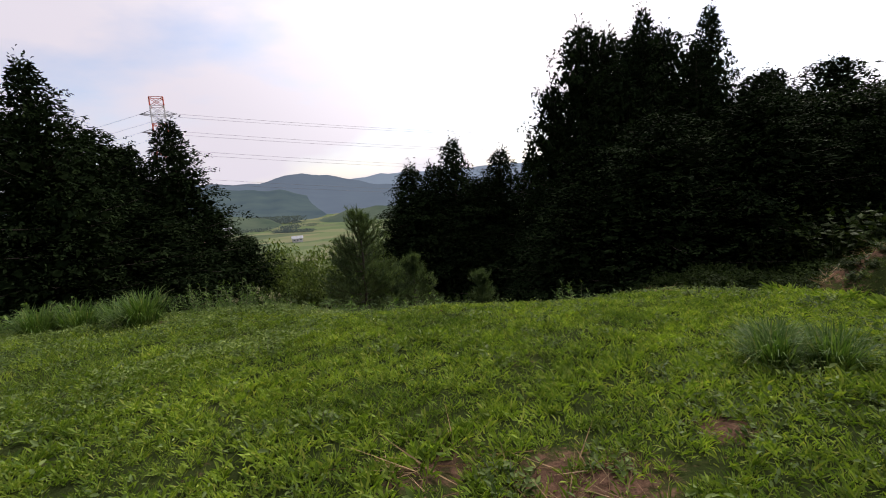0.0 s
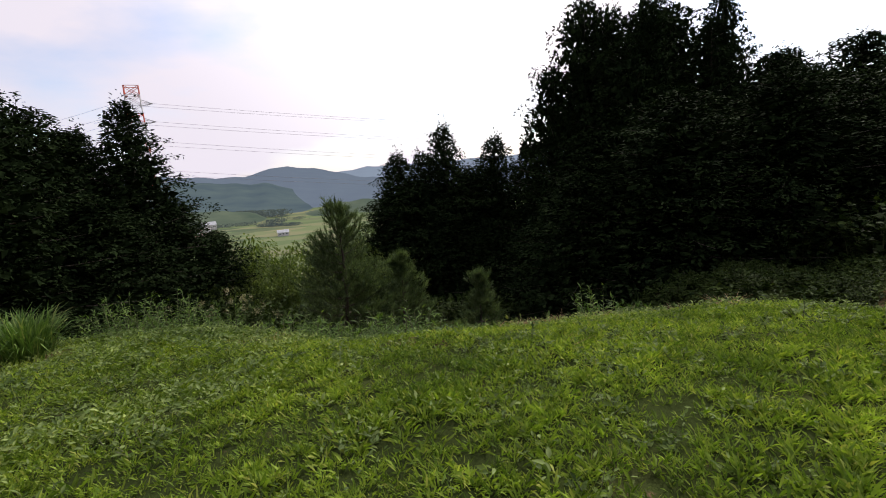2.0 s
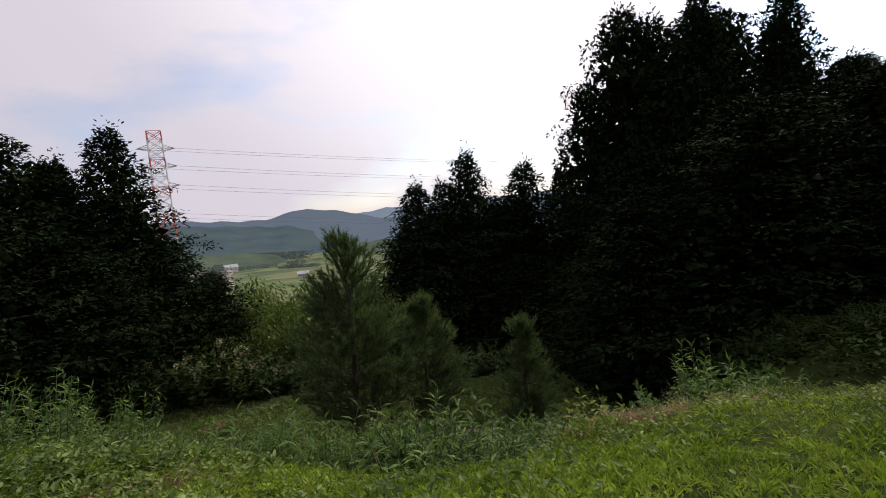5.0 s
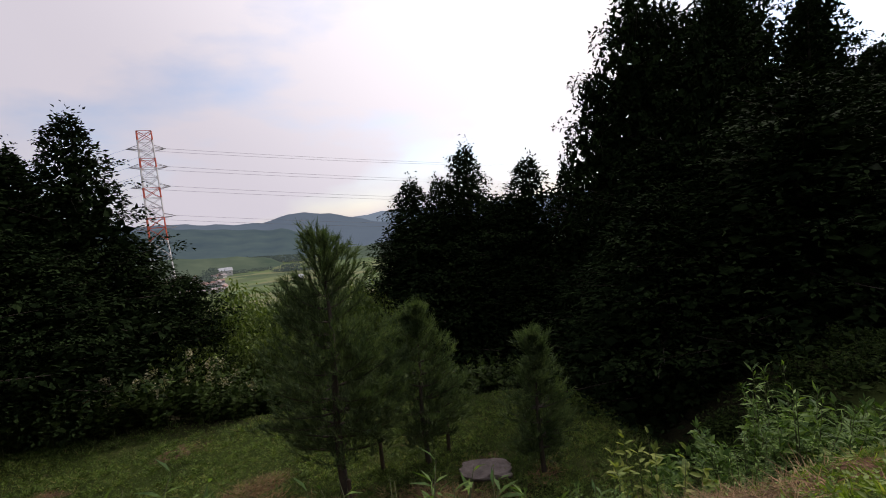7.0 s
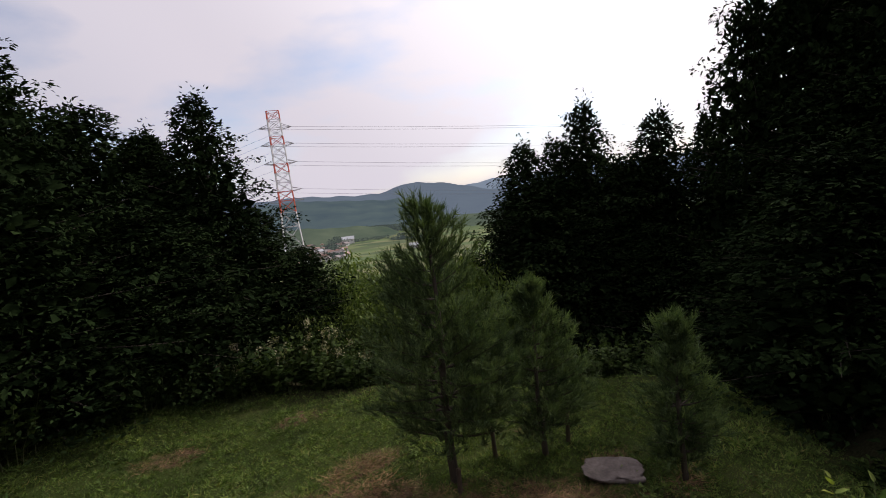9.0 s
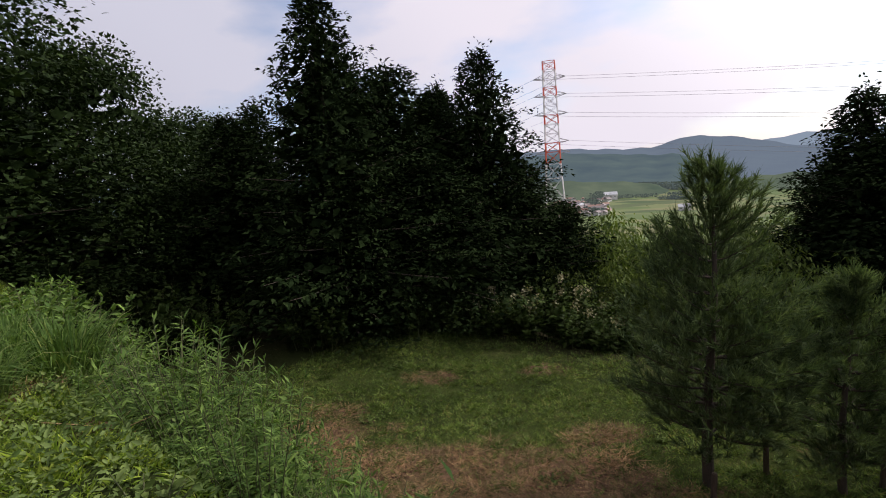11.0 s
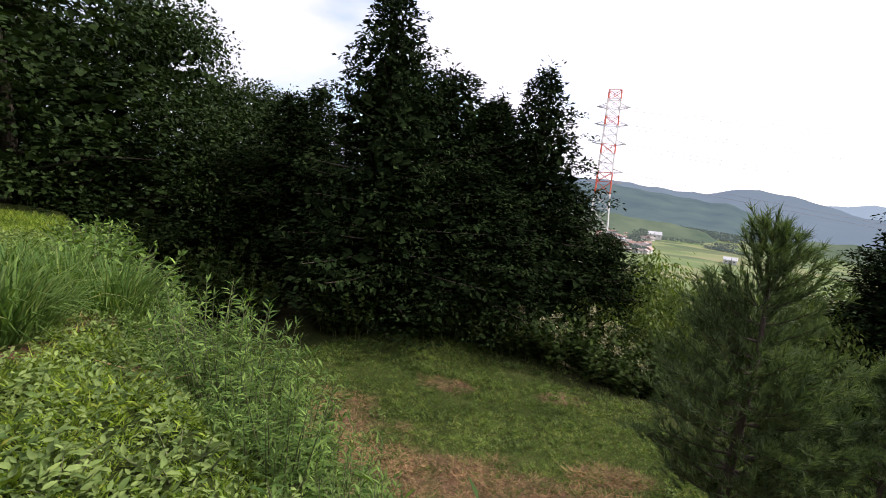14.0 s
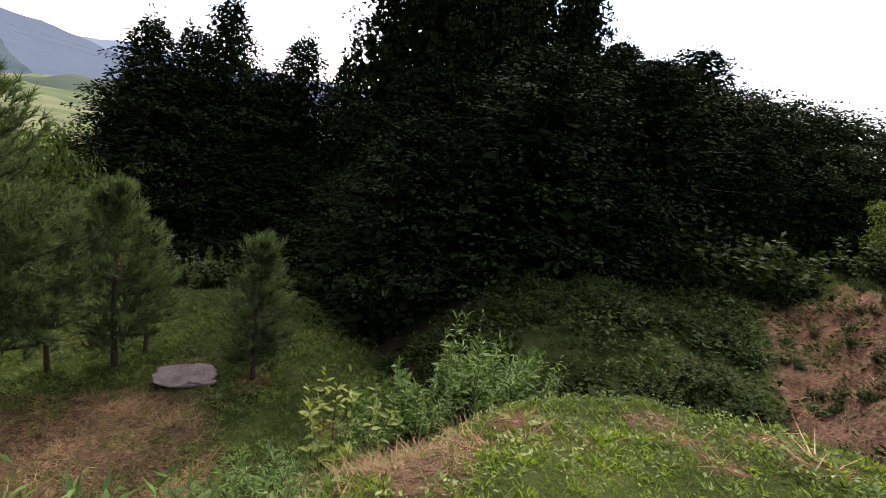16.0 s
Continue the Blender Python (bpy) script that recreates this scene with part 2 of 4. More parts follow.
# emission here is painted air haze; the ridges are no light sources
HILL_FAR = hill_mat("far_ridge_hazed", (0.018, 0.026, 0.03), (0.03, 0.042, 0.042), (0.40, 0.49, 0.66), 0.40)
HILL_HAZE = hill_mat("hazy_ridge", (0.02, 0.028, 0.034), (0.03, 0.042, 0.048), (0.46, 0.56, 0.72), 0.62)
HILL_MID = hill_mat("wooded_ridge_hazed", (0.008, 0.015, 0.011), (0.036, 0.050, 0.030), (0.28, 0.38, 0.50), 0.34)
HILL_NEAR = hill_mat("near_wood_hazed", (0.025, 0.042, 0.020), (0.085, 0.105, 0.055), (0.30, 0.37, 0.40), 0.20)


# ---- mesh helpers ----
def mesh_np(name, verts, faces, material):
    """A mesh from arrays: verts (n, 3), faces (m, k)."""
    me = bpy.data.meshes.new(name)
    verts, faces = np.asarray(verts, np.float32), np.asarray(faces, np.int32)
    me.vertices.add(len(verts))
    me.vertices.foreach_set("co", verts.ravel())
    k = faces.shape[1]
    me.loops.add(faces.size)
    me.loops.foreach_set("vertex_index", faces.ravel())
    me.polygons.add(len(faces))
    me.polygons.foreach_set("loop_start", np.arange(0, faces.size, k, dtype=np.int32))
    me.materials.append(material)
    me.update(calc_edges=True)
    return me


def scatter(template, faces, places, right, along, normal, sizes):
    """Copies of a small template, each with its own frame and size, as arrays."""
    t = np.asarray(template, float)
    v = (t[None, :, 0:1] * right[:, None] + t[None, :, 1:2] * along[:, None] + t[None, :, 2:3] * normal[:, None]) * sizes[:, None, None] + places[:, None]
    f = np.asarray(faces)[None] + (np.arange(len(places)) * len(t))[:, None, None]
    return v.reshape(-1, 3), f.reshape(-1, len(faces[0]))


def frames_from(along, r):
    """Unit frames whose long axis is along, turned by chance about it."""
    along = along / np.linalg.norm(along, axis=1)[:, None]
    helper = r.normal(size=along.shape)
    right = np.cross(along, helper)
    right /= np.linalg.norm(right, axis=1)[:, None] + 1e-9
    return right, along, np.cross(right, along)


def flat_frames(along, r, spread=0.5):
    """Frames whose flat side looks mostly upward."""
    along = along / np.linalg.norm(along, axis=1)[:, None]
    up = np.array([0, 0, 1.0]) + r.normal(size=along.shape) * spread
    right = np.cross(along, up)
    right /= np.linalg.norm(right, axis=1)[:, None] + 1e-9
    return right, along, np.cross(right, along)


def join_np(*pieces):
    vs, fs, n = [], [], 0
    for v, f in pieces:
        vs.append(v)
        fs.append(f + n)
        n += len(v)
    return np.concatenate(vs), np.concatenate(fs)


def tube_np(points, radii, sides=7):
    """A tapered tube along a line of points, as quads."""
    p = np.asarray(points, float)
    r = np.asarray(radii, float)
    d = np.gradient(p, axis=0)
    d /= np.linalg.norm(d, axis=1)[:, None] + 1e-9
    ref = np.where(np.abs(d[:, 2:3]) > 0.9, np.array([[1.0, 0, 0]]), np.array([[0, 0, 1.0]]))
    a = np.cross(d, ref)
    a /= np.linalg.norm(a, axis=1)[:, None] + 1e-9
    b = np.cross(d, a)
    ang = np.linspace(0, 2 * np.pi, sides, endpoint=False)
    v = p[:, None] + r[:, None, None] * (np.cos(ang)[None, :, None] * a[:, None] + np.sin(ang)[None, :, None] * b[:, None])
    f = []
    for i in range(len(p) - 1):
        for j in range(sides):
            k = (j + 1) % sides
            f.append((i * sides + j, i * sides + k, (i + 1) * sides + k, (i + 1) * sides + j))
    return v.reshape(-1, 3), np.array(f)


def bm_mesh(name, bm, material):
    me = bpy.data.meshes.new(name)
    bm.to_mesh(me)
    bm.free()
    me.materials.append(material)
    return me


def smooth(me):
    me.polygons.foreach_set("use_smooth", [True] * len(me.polygons))
    return me


def part(name, me, parent, label=""):
    ob = new(name, me)
    ob.parent = parent
    if label:
        tagged(ob, label)
    return ob


def thing(name, m, label, category, group="", kind=""):
    ob = new(name)
    ob.empty_display_size = 0.1
    ob.matrix_basis = m
    return tagged(ob, label, category, group, kind)


# ---- the lie of the land ----
def sstep(a, b, x):
    t = np.clip((x - a) / (b - a), 0, 1)
    return t * t * (3 - 2 * t)


def wob(x, y, s, seed=0.0):
    return (np.sin(x * s + 1.3 + seed) * np.cos(y * s * 1.17 + 0.4 - seed) + 0.5 * np.sin(x * s * 2.3 - y * s * 1.9 + 2.0 + seed)) / 1.5


def plateau_out(x, y):
    """Metres outside the rim of the upper lawn; minus inside."""
    ye = 10.25 + 1.1 * sstep(-0.2, 1.2, x) + 1.0 * sstep(0.9, 3.4, x) + 0.15 * wob(x, y, 0.9) + 0.8 * sstep(-12, -20, x)
    xr = 5.5 + 1.3 * sstep(8.0, 4.0, y) + 0.12 * wob(x, y, 1.1, 2.0)
    a, b = y - ye, x - xr
    return 0.5 * (a + b + np.sqrt((a - b) ** 2 + 0.5))


def ditch_axes(x, y):
    """Metres across the ditch (minus: on the lawn's side) and along it."""
    return 0.62 * (x - 8.35) - 0.78 * (y - 11.6), 0.78 * (x - 8.35) + 0.62 * (y - 11.6)


def ground_z(x, y):
    x, y = np.asarray(x, float), np.asarray(y, float)
    top = 0.12 - 0.098 * np.clip(y, -4, 12) - 0.02 * np.clip(-x - 4, 0, 30) + 0.05 * wob(x, y, 0.8) + 0.02 * wob(x, y, 2.7, 1.0) + 0.018 * wob(x, y, 4.6, 2.0) + 0.010 * wob(x, y, 8.3, 3.0)
    side = sstep(0.8, 2.8, x)
    top = top - (1 - side) * 0.27 * sstep(-4.0, -1.0, x) * np.clip(y - 8.3, 0, 2.2) - side * 0.025 * np.clip(y - 6.0, 0, 5.5) ** 2
    s = plateau_out(x, y)
    bank = top - 1.02 * np.clip(s + 0.15, 0, None) ** 1.08 - 0.05 * np.clip(s + 1.0, 0, 1)
    w = sstep(3.0, 6.0, x)
    low = -5.4 + w * np.clip(0.35 * (x - 4) + 0.25 * (16 - y), -2.0, 3.0) + 0.07 * wob(x, y, 0.7, 3.0)
    low = low + 0.9 * sstep(-8, -16, x)
    low = low - 0.36 * np.clip(y - 23.5, 0, 60) - 0.22 * np.clip(y - 83.5, 0, 140)
    across, along = ditch_axes(x, y)
    bed = -2.5 - 0.09 * along + 0.05 * wob(x, y, 1.9, 6.0)
    crest = -1.05 - 0.10 * (along - 4.76) + 0.08 * wob(x, y, 0.9)
    far_bank = np.minimum(bed + 1.35 * np.clip(across - 0.25, 0, 40) + (0.20 * wob(x, y, 2.6, 2.0) + 0.13 * wob(x, y, 5.7, 4.0)) * sstep(0.2, 0.9, across), crest)
    dx = np.where(x < 9.0, (x - 9.0) / 0.6, x - 9.0)
    mound = -2.6 - 0.25 * (np.hypot(dx, y - 15.5) / 2.2) ** 2 + 0.07 * wob(x, y, 1.7, 1.0)
    near_bank = np.minimum(mound, bed + 0.62 * np.clip(-across - 0.2, 0, 40))
    ridge = np.maximum(low, np.where(across > 0, far_bank, near_bank))
    ridge = low + (ridge - low) * sstep(6.5, 9.5, y)
    ridge = np.where(y < 24, ridge, low + (ridge - low) * (1 - sstep(24, 34, y)))
    low = np.maximum(low, ridge)
    k = 0.25
    h = np.clip(0.5 + 0.5 * (bank - low) / k, 0, 1)
    z = low + (bank - low) * h + k * h * (1 - h)
    far = sstep(150, 330, np.hypot(x, y))
    return np.maximum(z, -56.0) * (1 - far) + far * -56.0


def axis_steps(lo, hi, fine, reach):
    a = list(np.arange(lo, hi + fine / 2, fine))
    step, v = fine, hi
    while v < reach:
        step *= 1.13
        v += step
        a.append(v)
    step, v = fine, lo
    while v > -reach:
        step *= 1.13
        v -= step
        a.insert(0, v)
    return np.array(a)


def cover_of(x, y):
    """How much straw, field and forest litter lie on the ground at a place."""
    s = plateau_out(x, y)
    z = ground_z(x, y)
    straw = 0.70 * sstep(0.3, 1.2, s) * sstep(1.2, -1.4, y - np.clip(17.6 + 0.42 * (x + 7), 14.5, 18.6) + 0.9 * wob(x, y, 0.6, 5.0) + 0.4 * wob(x, y, 2.1, 1.0)) * sstep(-13.0, -10.0, x) * sstep(1.5, -0.5, x) * (0.78 + 0.22 * wob(x, y, 0.9, 1.0) + 0.22 * wob(x, y, 3.1, 3.0))
    straw = np.maximum(straw, 0.55 * sstep(0.2, 0.9, s) * sstep(3.5, 1.6, s) * sstep(-1.5, 1.0, x) * sstep(6, 5, x))
    for cx, cy, r, a in ((0.62, 2.55, 0.45, 0.8), (1.7, 3.05, 0.22, 0.7), (-6.3, 10.0, 0.45, 0.95), (-0.2, 2.9, 0.35, 0.5), (-2.5, 9.3, 0.5, 0.45),
                         (1.5, 11.3, 0.5, 0.85), (2.0, 11.7, 0.5, 0.8), (2.9, 11.8, 0.4, 0.75), (4.4, 11.5, 0.3, 0.75), (4.15, 11.0, 0.3, 0.75), (3.9, 10.5, 0.22, 0.6), (4.8, 10.6, 0.35, 0.7), (4.5, 10.1, 0.3, 0.65), (0.7, 11.0, 0.4, 0.6), (3.1, 11.2, 0.25, 0.5),
                         (-5.6, 9.3, 0.35, 0.6), (-4.9, 10.1, 0.3, 0.5), (0.9, 7.2, 0.3, 0.35), (-0.5, 8.1, 0.4, 0.4)):
        straw = np.maximum(straw, a * np.exp(-((x - cx) ** 2 + (y - cy) ** 2) / (r * r)))
    straw = np.maximum(straw, 0.5 * sstep(0.35, 0.8, wob(x, y, 1.1, 9.0)) * sstep(1.5, 2.5, s) * sstep(23, 21, y) * sstep(-12, -10, x) * sstep(4, 2, x))
    across, along = ditch_axes(x, y)
    straw = np.maximum(straw, (0.62 + 0.30 * wob(x, y, 1.3, 2.0)) * sstep(-0.5, 0.1, across) * sstep(2.3, 1.3, across) * sstep(9, 5, along) * sstep(8.0, 9.5, y) * sstep(4.5, 6, x))
    far = np.hypot(x, y)
    field = sstep(160, 260, far)
    # forest litter; beside the lawn, under y 8.5, its dark colour stands in for shade
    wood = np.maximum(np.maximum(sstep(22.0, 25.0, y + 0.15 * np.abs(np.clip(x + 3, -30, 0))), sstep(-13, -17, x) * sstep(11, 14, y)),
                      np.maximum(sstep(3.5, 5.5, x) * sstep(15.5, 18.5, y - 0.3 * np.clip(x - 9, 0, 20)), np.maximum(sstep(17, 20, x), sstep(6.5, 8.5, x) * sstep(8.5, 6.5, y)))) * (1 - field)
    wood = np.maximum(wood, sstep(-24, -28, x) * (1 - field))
    return straw, field, wood


xs = axis_steps(-16, 13, 0.17, 4200)
ys = axis_steps(-3, 25, 0.17, 4200)
gx, gy = np.meshgrid(xs, ys)
gz = ground_z(gx, gy)
idx = np.arange(gx.size).reshape(gx.shape)
quads = np.stack([idx[:-1, :-1], idx[:-1, 1:], idx[1:, 1:], idx[1:, :-1]], -1).reshape(-1, 4)
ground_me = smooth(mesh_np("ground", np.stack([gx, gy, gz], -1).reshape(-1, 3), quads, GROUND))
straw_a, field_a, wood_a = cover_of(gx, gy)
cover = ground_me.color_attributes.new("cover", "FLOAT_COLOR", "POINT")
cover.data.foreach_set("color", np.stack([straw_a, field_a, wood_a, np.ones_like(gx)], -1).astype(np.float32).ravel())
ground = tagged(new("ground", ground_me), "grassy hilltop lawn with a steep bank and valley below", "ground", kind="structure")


def gz1(x, y):
    return float(ground_z(x, y))


# ---- far ridges ----
def ridge(name, dist, az0, az1, heights, foot, material, label, seed, depth=500.0):
    """A wooded ridge line as a sloped, folded hillside; heights are (azimuth, crest z) pairs, azimuth in degrees left of +y."""
    az = np.linspace(az0, az1, 220)
    crest = np.interp(az, [h[0] for h in heights], [h[1] for h in heights])
    crest = crest + 3.0 * np.sin(az * 2.1 + seed) * dist / 2400 + 1.6 * np.sin(az * 7.3 + seed * 2) * dist / 2400 + 0.8 * np.sin(az * 19.0 + seed) * dist / 2400
    rows = 14
    vs = []
    for k in range(rows):
        f = k / (rows - 1)
        d = dist - depth * (1 - f) + 0.0 * az
        fold = 1 + 0.10 * np.sin(az * 1.7 + seed + f * 2.0) * (1 - f)
        z = foot + (crest - foot) * np.clip(f * fold, 0, 1) ** 1.25
        vs.append(np.stack([-np.sin(np.radians(az)) * d, np.cos(np.radians(az)) * d, z], -1))
    vs.append(np.stack([-np.sin(np.radians(az)) * (dist + depth), np.cos(np.radians(az)) * (dist + depth), np.full_like(az, foot)], -1))
    v = np.concatenate(vs)
    n = len(az)
    i = np.arange(n * (rows + 1)).reshape(rows + 1, n)
    q = np.stack([i[:-1, :-1], i[:-1, 1:], i[1:, 1:], i[1:, :-1]], -1).reshape(-1, 4)
    return tagged(new(name, smooth(mesh_np(name, v, q, material))), label, "hill", kind="structure")


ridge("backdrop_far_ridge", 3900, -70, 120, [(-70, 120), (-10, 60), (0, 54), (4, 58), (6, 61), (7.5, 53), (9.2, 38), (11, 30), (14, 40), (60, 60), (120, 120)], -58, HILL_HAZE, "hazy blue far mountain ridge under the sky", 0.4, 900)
ridge("backdrop_ridge", 2450, -80, 120, [(-80, 60), (0, -30), (6.5, -14), (8.6, 9), (10.5, 36), (13, 57), (15.2, 67), (16.7, 66), (18.2, 44), (19.5, 34), (21, 34), (24, 45), (28.5, 66), (33, 60), (50, 50), (120, 60)], -57, HILL_FAR, "wooded ridge glowing haze-blue, with a rounded summit", 1.7, 1450)
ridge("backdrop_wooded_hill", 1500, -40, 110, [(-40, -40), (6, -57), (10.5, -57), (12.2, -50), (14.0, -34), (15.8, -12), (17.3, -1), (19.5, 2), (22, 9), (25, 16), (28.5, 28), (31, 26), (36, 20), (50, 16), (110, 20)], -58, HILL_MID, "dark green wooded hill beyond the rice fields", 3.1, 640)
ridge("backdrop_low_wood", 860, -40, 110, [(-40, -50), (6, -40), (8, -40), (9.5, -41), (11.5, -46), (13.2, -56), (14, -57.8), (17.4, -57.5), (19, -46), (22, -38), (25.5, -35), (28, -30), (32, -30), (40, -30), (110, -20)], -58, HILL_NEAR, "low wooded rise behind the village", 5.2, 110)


# ---- village and fields ----
def gable_house(w, d, h, rh, tiles):
    body = bmesh.new()
    bmesh.ops.create_cube(body, size=1, matrix=Matrix.Translation((0, 0, h / 2)) @ Matrix.Diagonal((w, d, h, 1)))
    roof = bmesh.new()
    e = 0.6
    pts = [(-w / 2 - e, -d / 2 - e, h), (w / 2 + e, -d / 2 - e, h), (w / 2 + e, d / 2 + e, h), (-w / 2 - e, d / 2 + e, h), (-w / 2 - e, 0, h + rh), (w / 2 + e, 0, h + rh)]
    vv = [roof.verts.new(p) for p in pts]
    for f in ((0, 1, 5, 4), (2, 3, 4, 5), (0, 4, 3), (1, 2, 5), (3, 2, 1, 0)):
        roof.faces.new([vv[i] for i in f])
    win = bmesh.new()
    bmesh.ops.create_cube(win, size=1, matrix=Matrix.Diagonal((1.6, 0.12, 1.1, 1)))
    return bm_mesh("wall", body, HOUSE_WALL), bm_mesh("roof", roof, tiles), bm_mesh("window", win, HOUSE_GLASS)


def build_house(x, y, turn, w, d, h, rh, label, tiles):
    wall, roof, win = gable_house(w, d, h, rh, tiles)
    ob = thing("house", pose(x, y, gz1(x, y) - 0.05, 0, 0, turn), label, "house", "village houses in the valley")
    part("wall", wall, ob)
    part("roof", roof, ob)
    for k in (-1, 0, 1):
        wn_ob = part("window", win, ob)
        wn_ob.location = (k * w * 0.3, -d / 2 - 0.02, h * 0.6)
    return ob


vr = random.Random(5)
ROOFS = ("pale village house with a dark tiled gable roof", "pale village house with a red-brown tiled roof")
for k in range(54):
    a, d = radians(vr.uniform(23.8, 29.5)), vr.uniform(530, 760)
    build_house(-math.sin(a) * d, math.cos(a) * d, vr.uniform(0, 180), vr.uniform(6, 10), vr.uniform(5, 7), vr.uniform(2.6, 4.2), vr.uniform(1.5, 2.4), ROOFS[k % 2], HOUSE_ROOF if k % 2 == 0 else TILE_ROOF)
build_house(-296, 678, 30, 17, 12, 7, 4, "large white hall with a pale grey roof among village houses", PALE_ROOF)
build_house(-155, 530, 20, 11, 8, 4, 2.5, "small white farm shed among rice fields", PALE_ROOF)
build_house(-290, 560, 64, 24, 8, 4, 2, "long pale shed at the foot of the village", PALE_ROOF)
# hedges and groves between the fields, far below
gr = np.random.default_rng(77)
grove_p, grove_s = [], []
for gx0, gy0, gx1, gy1, n, tall in ((-225, 660, -165, 640, 150, 4.0), (-215, 665, -190, 660, 70, 8.0), (-300, 690, -240, 700, 120, 5.0), (-345, 880, -230, 820, 420, 12.0), (-330, 720, -300, 640, 220, 10.0), (-300, 620, -262, 560, 200, 8.0), (-262, 520, -225, 500, 120, 6.0), (-230, 745, -180, 735, 60, 4.0), (-420, 780, -350, 900, 320, 11.0)):
    n *= 4
    u = gr.uniform(0, 1, n)
    gxx, gyy = gx0 + (gx1 - gx0) * u + gr.normal(0, tall * 0.5, n), gy0 + (gy1 - gy0) * u + gr.normal(0, tall * 0.5, n)
    grove_p.append(np.stack([gxx, gyy, ground_z(gxx, gyy) + gr.uniform(0, 1, n) * tall], -1))
    grove_s.append(np.full(n, 1.0 + 0.10 * tall))
grove_p, grove_s = np.concatenate(grove_p), np.concatenate(grove_s)
gv, gf = scatter([(0, -0.5, 0), (0.6, 0, 0.1), (0, 0.6, -0.1), (-0.6, 0, 0.1)], [(0, 1, 2, 3)], grove_p, *frames_from(gr.normal(size=grove_p.shape), gr), grove_s)
# groves reuse the near ridge's emission, so painted haze lies on them too
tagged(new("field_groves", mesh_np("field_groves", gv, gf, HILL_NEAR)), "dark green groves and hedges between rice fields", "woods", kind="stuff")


# ---- pylon and its wires ----
def strut_box(bm, a, b, t):
    a, b = Vector(a), Vector(b)
    d = b - a
    m = Matrix.Translation((a + b) / 2) @ d.to_track_quat("Z", "Y").to_matrix().to_4x4() @ Matrix.Diagonal((t, t, d.length, 1))
    bmesh.ops.create_cube(bm, size=1, matrix=m)


PX, PY, PTOP = -63.1, 118.4, 24.6
PBASE = gz1(PX, PY)
pylon = thing("pylon", pose(PX, PY, PBASE, 0, 0, 28), "tall red and white lattice power pylon behind the trees", "pylon")


def half_width(z):
    t = PTOP - z
    return 1.4 + 0.014 * min(t, 24) + 0.06 * max(t - 24, 0)


LEVELS = [24.6, 22.6, 20.6, 18.6, 16.6, 14.4, 12.2, 10.0, 7.8, 5.6, 3.4, 0.5, -3.0, -8.0, -14.0, -21.0, PBASE + 0.1]
for k in range(len(LEVELS) - 1):
    z1, z0 = LEVELS[k], LEVELS[k + 1]
    if z0 > z1 - 0.5:
        continue
    a, b = half_width(z1), half_width(z0)
    bm = bmesh.new()
    c1 = [(a, a), (-a, a), (-a, -a), (a, -a)]
    c0 = [(b, b), (-b, b), (-b, -b), (b, -b)]
    for i in range(4):
        j = (i + 1) % 4
        strut_box(bm, (*c0[i], z0 - PBASE), (*c1[i], z1 - PBASE), 0.20)
        strut_box(bm, (*c0[i], z0 - PBASE), (*c1[j], z1 - PBASE), 0.11)
        strut_box(bm, (*c0[j], z0 - PBASE), (*c1[i], z1 - PBASE), 0.11)
        strut_box(bm, (*c1[i], z1 - PBASE), (*c1[j], z1 - PBASE), 0.11)
    red = k in (0, 3, 6, 9, 10) or z1 < -14
    part("lattice_section", bm_mesh("lattice_section", bm, STEEL_RED if red else STEEL_WHITE), pylon, "red painted lattice" if red else "white painted lattice")
ARM_LEVELS = [20.6, 16.6, 12.2, 5.6, 3.0]
for z in ARM_LEVELS:
    for side in (-1, 1):
        bm = bmesh.new()
        w = half_width(z)
        tip = (side * (w + 2.3), 0, z - PBASE + 0.25)
        for yy in (-w, w):
            strut_box(bm, (side * w, yy, z - PBASE), tip, 0.12)
            strut_box(bm, (side * w, yy, z - PBASE + 0.9), tip, 0.10)
        part("cross_arm", bm_mesh("cross_arm", bm, STEEL_GREY), pylon)
turn_p = Matrix.Rotation(radians(28), 3, "Z")
for n, z in enumerate(ARM_LEVELS[:4]):
    for side in (-1, 1):
        tip = turn_p @ Vector((side * (half_width(z) + 2.3), 0, 0)) + Vector((PX, PY, z + 0.25))
        for away, sag in ((Vector((280, 107, -14 - 3 * n)), 5.0), (Vector((-230, 30, -14)), 7.0)):
            pts = [tip + away * (i / 24) - Vector((0, 0, sag * 4 * (i / 24) * (1 - i / 24))) for i in range(25)]
            v, q = tube_np([tuple(p) for p in pts], [0.026] * 25, 4)
            tagged(new("power_line", mesh_np("power_line", v, q, WIRE)), "thin grey power line strung from the pylon", "power line", "power lines")


# ---- trees ----
SPRAY = [(0, 0, 0), (0.34, 0.35, 0.05), (0, 1.0, -0.12), (-0.34, 0.35, 0.05)]
SPRAY_F = [(0, 1, 2, 3)]


def limbs_np(r, h, base, n, reach, thick, droop=0.0):
    """Bare limbs from the trunk, as tubes."""
    out = []
    for k in range(n):
        z = h * r.uniform(base, 0.9)
        a = r.uniform(0, 2 * np.pi)
        L = reach * (1 - (z / h)) ** 0.7 * r.uniform(0.5, 0.9)
        d = np.array([np.cos(a), np.sin(a), r.uniform(-0.1, 0.5)])
        p0 = np.array([0, 0, z])
        out.append(tube_np([p0, p0 + d * L * 0.5, p0 + d * L + np.array([0, 0, -droop * L])], [thick * (1.1 - z / h), thick * 0.5 * (1.1 - z / h), 0.012], 5))
    return join_np(*out)


WIDE = [(0, 0, 0), (0.44, 0.42, 0.06), (0, 1.0, -0.14), (-0.44, 0.42, 0.06)]
